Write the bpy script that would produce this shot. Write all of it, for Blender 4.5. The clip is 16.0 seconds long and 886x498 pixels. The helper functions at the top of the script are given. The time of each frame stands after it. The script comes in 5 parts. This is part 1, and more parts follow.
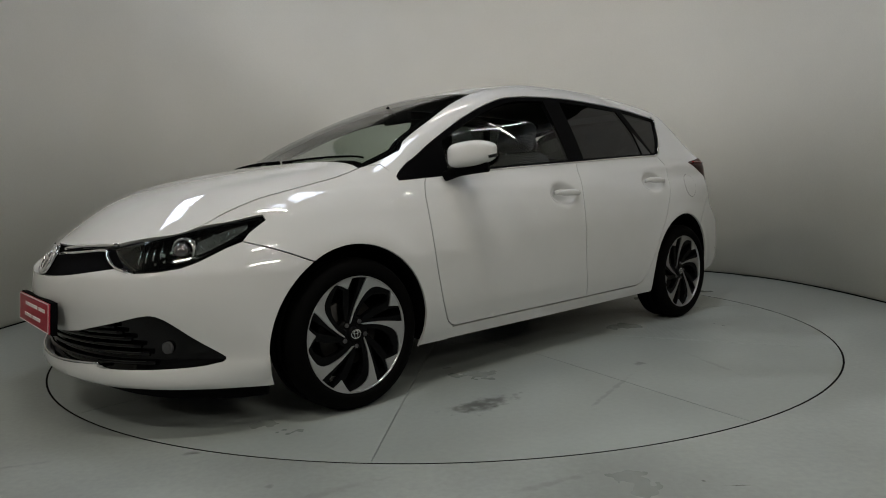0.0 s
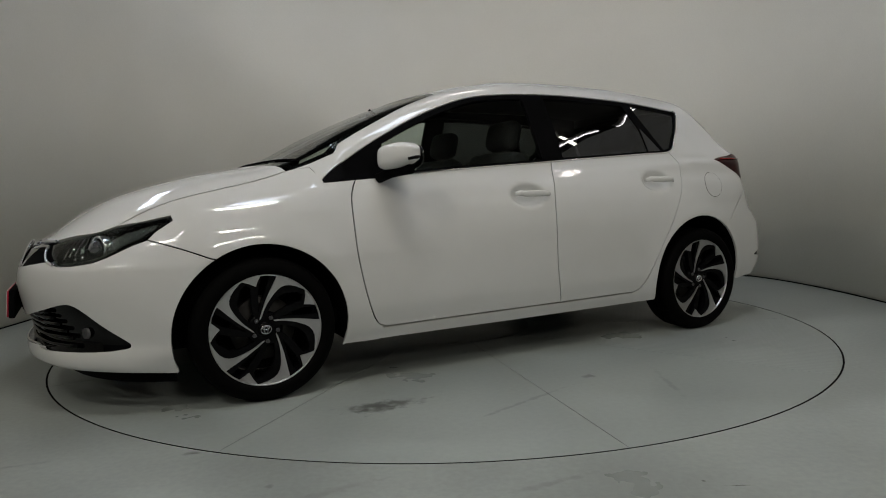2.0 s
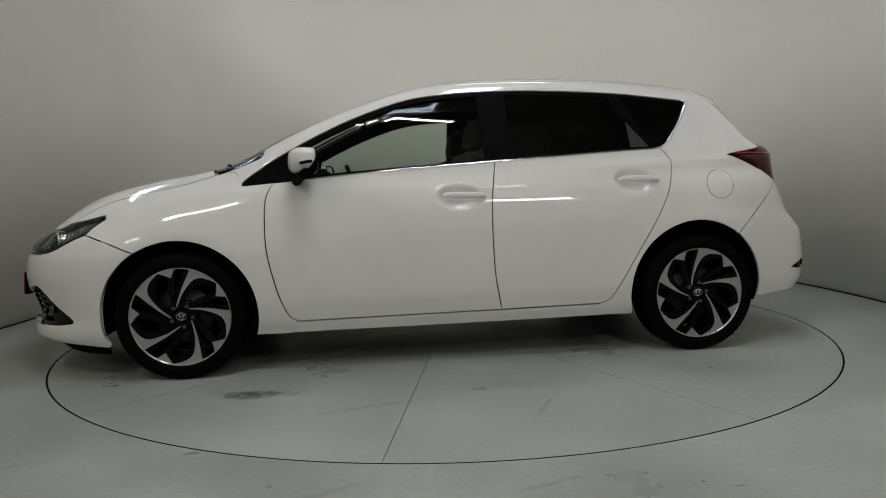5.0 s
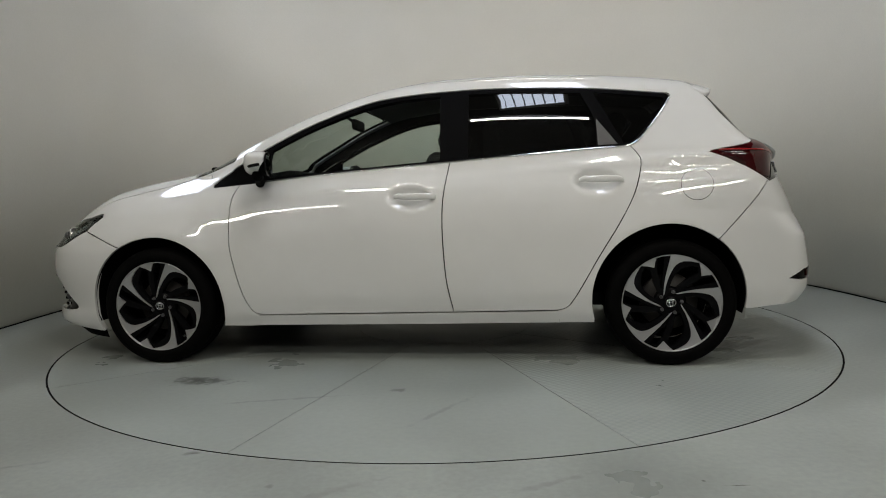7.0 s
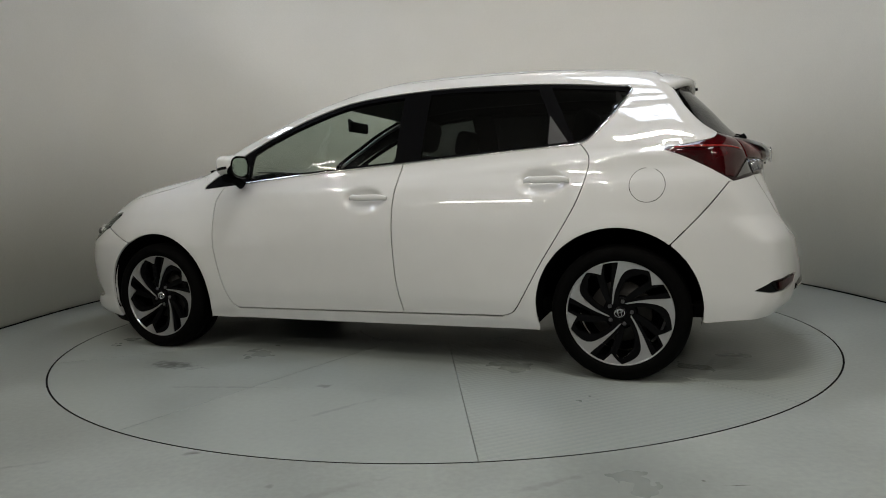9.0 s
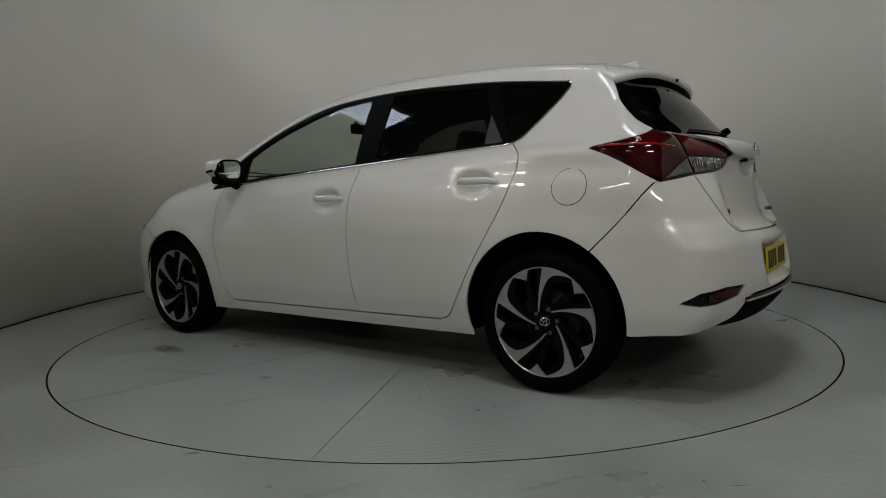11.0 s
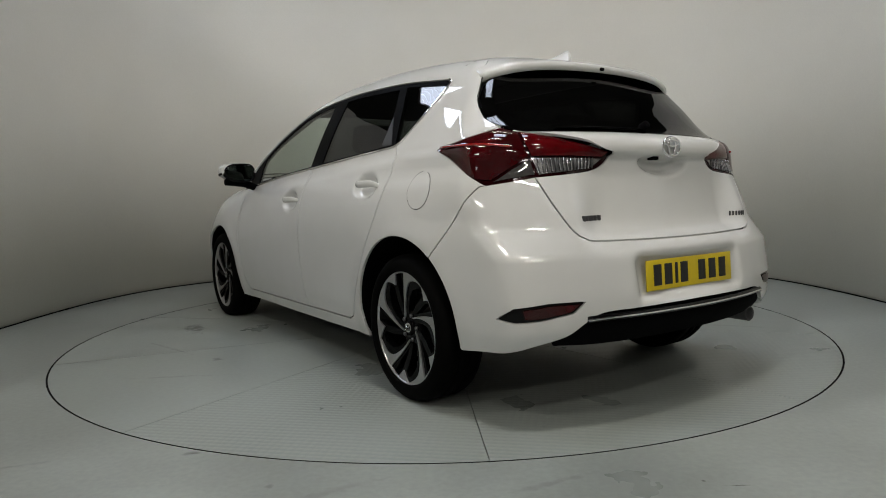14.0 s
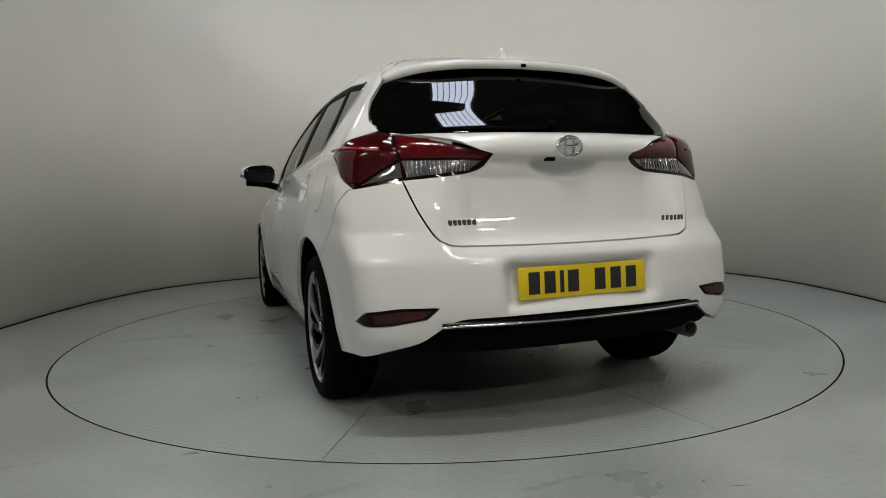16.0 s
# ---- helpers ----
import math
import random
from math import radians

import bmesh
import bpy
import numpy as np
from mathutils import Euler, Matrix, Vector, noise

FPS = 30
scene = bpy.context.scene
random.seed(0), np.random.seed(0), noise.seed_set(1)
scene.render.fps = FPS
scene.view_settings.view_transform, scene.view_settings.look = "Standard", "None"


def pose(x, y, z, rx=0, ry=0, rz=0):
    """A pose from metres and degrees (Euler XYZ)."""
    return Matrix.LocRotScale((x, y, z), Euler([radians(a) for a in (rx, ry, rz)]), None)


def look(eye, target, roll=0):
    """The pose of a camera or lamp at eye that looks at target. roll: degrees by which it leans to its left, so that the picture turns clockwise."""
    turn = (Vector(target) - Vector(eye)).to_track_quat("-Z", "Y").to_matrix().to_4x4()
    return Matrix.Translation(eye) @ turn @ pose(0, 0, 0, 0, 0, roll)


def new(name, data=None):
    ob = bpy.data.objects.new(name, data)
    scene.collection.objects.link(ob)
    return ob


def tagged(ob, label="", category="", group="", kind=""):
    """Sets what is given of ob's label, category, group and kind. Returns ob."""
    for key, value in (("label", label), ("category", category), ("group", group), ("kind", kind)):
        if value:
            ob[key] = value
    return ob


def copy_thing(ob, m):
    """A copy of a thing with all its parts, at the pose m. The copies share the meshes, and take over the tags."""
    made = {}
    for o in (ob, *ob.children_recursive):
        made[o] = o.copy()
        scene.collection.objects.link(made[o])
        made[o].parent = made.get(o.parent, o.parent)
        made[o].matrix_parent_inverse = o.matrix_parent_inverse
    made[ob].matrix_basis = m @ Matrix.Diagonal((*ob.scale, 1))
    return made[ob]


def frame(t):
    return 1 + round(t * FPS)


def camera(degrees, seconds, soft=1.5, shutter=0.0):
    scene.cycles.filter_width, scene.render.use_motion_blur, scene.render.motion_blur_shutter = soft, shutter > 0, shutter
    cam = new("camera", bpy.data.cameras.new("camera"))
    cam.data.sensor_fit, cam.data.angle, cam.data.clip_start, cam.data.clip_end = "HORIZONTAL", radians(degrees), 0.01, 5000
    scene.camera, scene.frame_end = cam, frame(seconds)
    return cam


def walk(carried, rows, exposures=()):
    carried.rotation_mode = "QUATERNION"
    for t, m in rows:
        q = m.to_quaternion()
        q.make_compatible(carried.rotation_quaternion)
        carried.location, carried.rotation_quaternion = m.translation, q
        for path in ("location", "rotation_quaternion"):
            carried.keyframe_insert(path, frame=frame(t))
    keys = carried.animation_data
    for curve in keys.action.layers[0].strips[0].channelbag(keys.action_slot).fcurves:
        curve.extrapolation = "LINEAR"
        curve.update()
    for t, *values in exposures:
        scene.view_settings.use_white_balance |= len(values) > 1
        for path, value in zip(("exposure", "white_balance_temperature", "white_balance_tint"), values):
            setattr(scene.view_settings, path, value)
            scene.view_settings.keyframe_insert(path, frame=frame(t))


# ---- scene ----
# A studio cove with a revolving floor disc; the camera stands still, the disc and the car on it turn.
from mathutils.geometry import delaunay_2d_cdt

cam = camera(67.78, 16.0, soft=1.0)
EYE = Matrix.Translation((0.0, -4.2597, 0.8479)) @ Euler((0, 0, radians(-0.064))).to_matrix().to_4x4() @ pose(0, 0, 0, 90 - 4.729) @ pose(0, 0, 0, 0, 0, -1.493)
walk(cam, [(0.0, EYE), (16.0, EYE)], [(0.0, -0.49), (1.0, -0.44), (2.0, -0.56), (2.5, -0.62), (3.0, -0.64), (3.5, -0.61), (4.0, -0.50), (5.2, -0.34), (6.5, -0.22), (8.5, -0.20), (9.2, -0.19), (10.2, -0.54), (11.3, -0.96), (12.0, -1.00), (12.5, -0.99), (13.0, -0.82), (13.5, -0.52), (14.0, -0.22), (15.0, -0.14), (16.0, -0.14)])

# the turn of the disc, clockwise from above, in degrees and degrees a second
TURN_START, TURN_RATE = 222.14, -7.0155
CAR_X, CAR_Y = 0.082, 0.180
DISC_R = 2.230

# ---- light ----
world = bpy.data.worlds.new("hall")
scene.world = world
world.use_nodes = True
world.node_tree.nodes["Background"].inputs[0].default_value = (0.75, 0.85, 1.0, 1)
world.node_tree.nodes["Background"].inputs[1].default_value = 0.02
CEILING = 5.7


def area_lamp(name, at, target, sx, sy, watts, colour, spread=180):
    data = bpy.data.lights.new(name, "AREA")
    data.shape, data.size, data.size_y, data.energy, data.color = "RECTANGLE", sx, sy, watts, colour
    data.spread = radians(spread)
    ob = new(name, data)
    ob.matrix_world = look(at, target)
    return ob


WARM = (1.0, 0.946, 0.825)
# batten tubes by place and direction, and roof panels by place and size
# The last four tubes are unseen, added behind the camera to light the walls.
TUBES_AND_FILLS = [(0.25, -3.08, 5.5, "x"), (-6.0, -3.0, 5.5, "x"), (5.9, -1.3, 5.5, "y"), (5.9, 0.6, 5.5, "y"), (0.9, 1.5, 5.5, "x"), (-4.0, -6.2, 3.4, "x"), (2.6, -6.6, 3.3, "x"), (-2.4, -5.6, 5.4, "x"), (2.2, -6.2, 5.4, "x")]
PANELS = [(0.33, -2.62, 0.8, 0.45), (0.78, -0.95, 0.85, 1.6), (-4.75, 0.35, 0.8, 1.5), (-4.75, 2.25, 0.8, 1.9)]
for (x, y, z, along), watts in zip(TUBES_AND_FILLS, (36, 75, 20, 20, 12, 26, 34, 80, 60)):
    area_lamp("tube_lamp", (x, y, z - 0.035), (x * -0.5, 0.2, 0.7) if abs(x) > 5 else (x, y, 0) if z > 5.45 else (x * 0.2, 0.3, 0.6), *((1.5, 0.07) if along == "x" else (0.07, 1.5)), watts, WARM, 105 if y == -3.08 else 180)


# ---- materials ----
def material(name, colour, rough=0.5, metal=0.0, coat=0.0, grain=0.0, grain_size=60.0, stain=0.0, stain_size=1.5, bump=0.0, rough_var=0.0, spec=0.5):
    """A plain surface with grain and stains at two scales, in metres of the object's own space."""
    m = bpy.data.materials.new(name)
    m.use_nodes = True
    n, l = m.node_tree.nodes, m.node_tree.links
    b = n["Principled BSDF"]
    b.inputs["Base Color"].default_value = (*colour, 1)
    b.inputs["Roughness"].default_value = rough
    b.inputs["Metallic"].default_value = metal
    b.inputs["Coat Weight"].default_value = coat
    b.inputs["Coat Roughness"].default_value = 0.008
    b.inputs["Coat IOR"].default_value = 1.7
    b.inputs["Specular IOR Level"].default_value = spec
    if grain or stain or bump or rough_var:
        co = n.new("ShaderNodeTexCoord")
        fine, wide = n.new("ShaderNodeTexNoise"), n.new("ShaderNodeTexNoise")
        fine.inputs["Scale"].default_value, fine.inputs["Detail"].default_value = grain_size, 4
        wide.inputs["Scale"].default_value, wide.inputs["Detail"].default_value = stain_size, 5
        for t in (fine, wide):
            l.new(co.outputs["Object"], t.inputs["Vector"])
        prev = None
        for tex, amount in ((fine, grain), (wide, stain)):
            if amount:
                r = n.new("ShaderNodeMapRange")
                r.inputs["From Min"].default_value, r.inputs["From Max"].default_value = 0.3, 0.7
                r.inputs["To Min"].default_value, r.inputs["To Max"].default_value = 1 - amount, 1 + amount * 0.5
                l.new(tex.outputs["Fac"], r.inputs["Value"])
                mix = n.new("ShaderNodeMix")
                mix.data_type, mix.blend_type = "RGBA", "MULTIPLY"
                mix.inputs["Factor"].default_value = 1
                mix.inputs["A"].default_value = (*colour, 1)
                if prev:
                    l.new(prev, mix.inputs["A"])
                l.new(r.outputs["Result"], mix.inputs["B"])
                prev = mix.outputs["Result"]
        if prev:
            l.new(prev, b.inputs["Base Color"])
        if rough_var:
            r = n.new("ShaderNodeMapRange")
            r.inputs["From Min"].default_value, r.inputs["From Max"].default_value = 0.3, 0.7
            r.inputs["To Min"].default_value, r.inputs["To Max"].default_value = max(0, rough - rough_var), min(1, rough + rough_var)
            l.new(wide.outputs["Fac"], r.inputs["Value"])
            l.new(r.outputs["Result"], b.inputs["Roughness"])
        if bump:
            bp = n.new("ShaderNodeBump")
            bp.inputs["Strength"].default_value, bp.inputs["Distance"].default_value = bump, 0.002
            l.new(fine.outputs["Fac"], bp.inputs["Height"])
            l.new(bp.outputs["Normal"], b.inputs["Normal"])
    return m


def add_spots(m, spots, tread=0.0):
    """Dark scuffs on a floor: centre, half sizes, turn in degrees, strength. tread: relief of a worn chequer plate."""
    n, l = m.node_tree.nodes, m.node_tree.links
    b = n["Principled BSDF"]
    co = n.new("ShaderNodeTexCoord")
    ragged = n.new("ShaderNodeTexNoise")
    ragged.inputs["Scale"].default_value, ragged.inputs["Detail"].default_value = 22, 6
    l.new(co.outputs["Object"], ragged.inputs["Vector"])
    prev = b.inputs["Base Color"].links[0].from_socket
    for x, y, sx, sy, turn, strength in spots:
        mp = n.new("ShaderNodeMapping")
        mp.vector_type = "TEXTURE"
        mp.inputs["Location"].default_value, mp.inputs["Rotation"].default_value, mp.inputs["Scale"].default_value = (x, y, 0), (0, 0, radians(turn)), (sx, sy, 1)
        l.new(co.outputs["Object"], mp.inputs["Vector"])
        flat = n.new("ShaderNodeVectorMath")
        flat.operation = "MULTIPLY"
        flat.inputs[1].default_value = (1, 1, 0)
        l.new(mp.outputs["Vector"], flat.inputs[0])
        far = n.new("ShaderNodeVectorMath")
        far.operation = "LENGTH"
        l.new(flat.outputs["Vector"], far.inputs[0])
        edge = n.new("ShaderNodeMath")
        edge.operation = "MULTIPLY_ADD"
        edge.inputs[1].default_value = 2.2
        l.new(ragged.outputs["Fac"], edge.inputs[0])
        l.new(far.outputs["Value"], edge.inputs[2])
        r = n.new("ShaderNodeMapRange")
        r.interpolation_type = "SMOOTHSTEP"
        r.inputs["From Min"].default_value, r.inputs["From Max"].default_value = 1.25, 2.05
        r.inputs["To Min"].default_value, r.inputs["To Max"].default_value = strength, 0.0
        l.new(edge.outputs[0], r.inputs["Value"])
        mix = n.new("ShaderNodeMix")
        mix.data_type = "RGBA"
        mix.inputs["B"].default_value = (0.035, 0.035, 0.032, 1)
        l.new(r.outputs["Result"], mix.inputs["Factor"])
        l.new(prev, mix.inputs["A"])
        prev = mix.outputs["Result"]
    l.new(prev, b.inputs["Base Color"])
    if tread:
        v = n.new("ShaderNodeTexVoronoi")
        v.inputs["Scale"].default_value, v.inputs["Randomness"].default_value = 34, 0.0
        mp = n.new("ShaderNodeMapping")
        mp.inputs["Rotation"].default_value = (0, 0, radians(45))
        l.new(co.outputs["Object"], mp.inputs["Vector"])
        l.new(mp.outputs["Vector"], v.inputs["Vector"])
        bp = n.new("ShaderNodeBump")
        bp.inputs["Strength"].default_value, bp.inputs["Distance"].default_value, bp.invert = tread, 0.003, True
        l.new(v.outputs["Distance"], bp.inputs["Height"])
        if b.inputs["Normal"].links:
            l.new(b.inputs["Normal"].links[0].from_socket, bp.inputs["Normal"])
        l.new(bp.outputs["Normal"], b.inputs["Normal"])


def glass(name, colour, rough=0.0, gloss_least=0.045):
    """A thin pane: the tint passes light straight on, and the surface reflects more at a flat angle."""
    m = bpy.data.materials.new(name)
    m.use_nodes = True
    n, l = m.node_tree.nodes, m.node_tree.links
    n.remove(n["Principled BSDF"])
    clear, gloss, mix, flat = n.new("ShaderNodeBsdfTransparent"), n.new("ShaderNodeBsdfGlossy"), n.new("ShaderNodeMixShader"), n.new("ShaderNodeLayerWeight")
    clear.inputs["Color"].default_value = (*colour, 1)
    gloss.inputs["Roughness"].default_value = rough
    flat.inputs["Blend"].default_value = 0.5
    power, scale = n.new("ShaderNodeMath"), n.new("ShaderNodeMapRange")
    power.operation = "POWER"
    power.inputs[1].default_value = 6.5
    scale.inputs["To Min"].default_value = gloss_least
    l.new(flat.outputs["Facing"], power.inputs[0])
    l.new(power.outputs[0], scale.inputs["Value"])
    l.new(scale.outputs["Result"], mix.inputs[0])
    l.new(clear.outputs[0], mix.inputs[1])
    l.new(gloss.outputs[0], mix.inputs[2])
    l.new(mix.outputs[0], n["Material Output"].inputs["Surface"])
    return m


def glow(name, colour, strength):
    m = bpy.data.materials.new(name)
    m.use_nodes = True
    b = m.node_tree.nodes["Principled BSDF"]
    b.inputs["Base Color"].default_value = (*colour, 1)
    b.inputs["Emission Color"].default_value = (*colour, 1)
    b.inputs["Emission Strength"].default_value = strength
    return m


M_WALL = material("painted_wall", (0.74, 0.722, 0.655), 0.75, grain=0.03, grain_size=90, stain=0.05, stain_size=0.8, bump=0.08)
M_FLOOR = material("painted_concrete", (0.285, 0.31, 0.296), 0.36, grain=0.08, grain_size=45, stain=0.30, stain_size=1.3, bump=0.12, rough_var=0.12)
M_DISC = material("painted_steel_disc", (0.285, 0.314, 0.30), 0.36, grain=0.05, grain_size=40, stain=0.18, stain_size=1.6, bump=0.10, rough_var=0.12)
M_TREAD = material("worn_chequer_plate", (0.28, 0.308, 0.295), 0.34, grain=0.05, grain_size=40, stain=0.14, stain_size=1.6, bump=0.10, rough_var=0.10)
DISC_SPOTS = [(1.0, 1.32, 0.22, 0.07, -8, 0.75), (1.04, 1.36, 0.10, 0.06, 20, 0.6), (0.03, 1.45, 0.05, 0.035, 30, 0.6), (1.5, 0.3, 0.2, 0.03, 10, 0.3), (-0.2, 1.7, 0.3, 0.02, 60, 0.25), (-1.2, -1.3, 0.3, 0.03, 35, 0.25), (-1.6, 0.6, 0.25, 0.02, 80, 0.3), (0.9, -1.6, 0.3, 0.025, -30, 0.25), (0.5, 1.6, 0.35, 0.015, 15, 0.3)]
add_spots(M_DISC, DISC_SPOTS)
add_spots(M_TREAD, DISC_SPOTS, 0.6)
add_spots(M_FLOOR, [(-0.86, -2.10, 0.035, 0.022, 10, 0.8), (0.825, -2.445, 0.055, 0.004, 0, 1.0), (0.74, -2.41, 0.008, 0.008, 0, 1.0), (-0.53, -2.37, 0.02, 0.02, 0, 0.4), (0.3, -2.4, 0.2, 0.02, 25, 0.25), (-0.4, -2.45, 0.3, 0.03, 30, 0.2), (-1.5, -2.2, 0.25, 0.015, 20, 0.25), (1.3, -2.6, 0.35, 0.02, -12, 0.22), (-0.9, -2.75, 0.4, 0.02, 8, 0.2), (1.9, -2.1, 0.2, 0.015, 40, 0.25)])
M_GAP = material("dark_gap", (0.006, 0.006, 0.006), 0.9, spec=0.1)
# tone of the unseen hall walls, set for the light they bounce
M_HALL = material("bounce_wall_paint", (0.34, 0.333, 0.315), 0.8, stain=0.08)
M_CEIL = material("hall_ceiling", (0.16, 0.158, 0.155), 0.8, stain=0.1)
M_STEEL = material("white_steel", (0.7, 0.7, 0.7), 0.4)
M_TUBE = glow("lit_tube", (1.0, 0.95, 0.98), 30)
M_SKY = glow("skylight_panel", (0.76, 0.84, 1.0), 13.5)
M_PAINT = material("white_car_paint", (0.62, 0.625, 0.62), 0.6, coat=1.0, grain=0.015, grain_size=8, spec=0.0)
M_BLACK = material("black_plastic", (0.0025, 0.0025, 0.003), 0.8, spec=0.03, grain=0.1, grain_size=300)
M_GLOSSBLACK = material("gloss_black_trim", (0.002, 0.002, 0.0025), 0.04, spec=0.22)
M_FRAMEBLACK = material("satin_black_trim", (0.002, 0.002, 0.0024), 0.5, spec=0.02, grain=0.1, grain_size=300)
M_RUBBER = material("tyre_rubber", (0.002, 0.002, 0.002), 0.7, spec=0.03, grain=0.15, grain_size=120, bump=0.1)
M_ALLOY = material("machined_alloy", (0.50, 0.50, 0.51), 0.32, metal=0.9, grain=0.04, grain_size=200)
M_DARKALLOY = material("dark_alloy", (0.0025, 0.0025, 0.003), 0.2, spec=0.08)
M_NUT = material("dark_steel", (0.10, 0.10, 0.105), 0.35, metal=0.7)
M_CHROME = material("chrome", (0.86, 0.86, 0.88), 0.06, metal=1.0)
M_GLASS = glass("clear_glass", (0.72, 0.78, 0.74))
M_PRIVACY = glass("privacy_glass", (0.05, 0.055, 0.055), gloss_least=0.06)
M_FILLER = material("dark_grey_plastic", (0.022, 0.022, 0.023), 0.4, spec=0.4, grain=0.1, grain_size=300)
M_CABIN = material("cabin_trim", (0.004, 0.004, 0.0045), 0.7, spec=0.08, grain=0.1, grain_size=200)
# ---- mesh helpers ----
def part(name, bm, mat, parent=None, label="", smooth=True):
    """Links a bmesh as one mesh object under a thing or a part."""
    me = bpy.data.meshes.new(name)
    bm.to_mesh(me)
    bm.free()
    me.materials.append(mat)
    if smooth:
        for p in me.polygons:
            p.use_smooth = True
    ob = new(name, me)
    ob.parent = parent
    if label:
        ob["label"] = label
    return ob


def box(bm, size, at, bevel=0.0, turn=None):
    r = bmesh.ops.create_cube(bm, size=1.0)
    m = Matrix.Translation(at) @ (turn or Matrix.Identity(4)) @ Matrix.Diagonal((*size, 1))
    bmesh.ops.transform(bm, matrix=m, verts=r["verts"])
    if bevel:
        edges = list({e for v in r["verts"] for e in v.link_edges})
        bmesh.ops.bevel(bm, geom=edges, offset=bevel, segments=3, profile=0.5, affect="EDGES")


def lathe(bm, profile, steps=64, axis="Y", a0=0.0, a1=360.0):
    """Turns a profile of (radius, height) about an axis."""
    rows = []
    closed = abs(a1 - a0) >= 360
    count = steps if closed else steps + 1
    for i in range(count):
        a = radians(a0 + (a1 - a0) * i / steps)
        row = []
        for r, h in profile:
            p = (r * math.cos(a), h, r * math.sin(a)) if axis == "Y" else (r * math.cos(a), r * math.sin(a), h)
            row.append(bm.verts.new(p))
        rows.append(row)
    for i in range(count if closed else count - 1):
        a, b = rows[i], rows[(i + 1) % count]
        for j in range(len(profile) - 1):
            bm.faces.new((a[j], a[j + 1], b[j + 1], b[j]))


def tube(bm, pts, r, sides=8, closed=False):
    """A round bar along points."""
    pts = [Vector(p) for p in pts]
    rings = []
    n = len(pts)
    for i, p in enumerate(pts):
        d = (pts[(i + 1) % n] - pts[i - 1]) if closed or 0 < i < n - 1 else (pts[1] - pts[0] if i == 0 else pts[-1] - pts[-2])
        q = d.to_track_quat("Z", "Y")
        rings.append([bm.verts.new(p + q @ Vector((r * math.cos(2 * math.pi * k / sides), r * math.sin(2 * math.pi * k / sides), 0))) for k in range(sides)])
    for i in range(n if closed else n - 1):
        a, b = rings[i], rings[(i + 1) % n]
        for k in range(sides):
            bm.faces.new((a[k], a[(k + 1) % sides], b[(k + 1) % sides], b[k]))
    if not closed:
        bm.faces.new(rings[0][::-1])
        bm.faces.new(rings[-1])


# ---- the studio ----
WALL_H = 3.05
WALL_A, WALL_B, WALL_X, WALL_Y0 = 3.095, 2.80, 0.035, 0.30


def cove_line(grow=0.0, front=-3.2, steps=72):
    """The foot of the wall in plan, a rounded U."""
    a, b = WALL_A + grow, WALL_B + grow
    pts = [(WALL_X - a, front + (WALL_Y0 - front) * i / 12) for i in range(12)]
    for i in range(steps + 1):
        w = math.pi * (1 - i / steps)
        c, s = math.cos(w), math.sin(w)
        pts.append((WALL_X + a * math.copysign(abs(c) ** (2 / 3), c), WALL_Y0 + b * abs(s) ** (2 / 3)))
    pts += [(WALL_X + a, WALL_Y0 + (front - WALL_Y0) * i / 12) for i in range(1, 13)]
    return pts


def extrude_line(bm, inner, outer, z0, z1):
    rows = [[bm.verts.new((*p, z)) for p in line] for line, z in ((inner, z0), (inner, z1), (outer, z1), (outer, z0))]
    for k in range(4):
        a, b = rows[k], rows[(k + 1) % 4]
        for i in range(len(inner) - 1):
            bm.faces.new((a[i], a[i + 1], b[i + 1], b[i]))
    bm.faces.new([r[0] for r in rows])
    bm.faces.new([r[-1] for r in rows][::-1])
    bmesh.ops.recalc_face_normals(bm, faces=bm.faces)


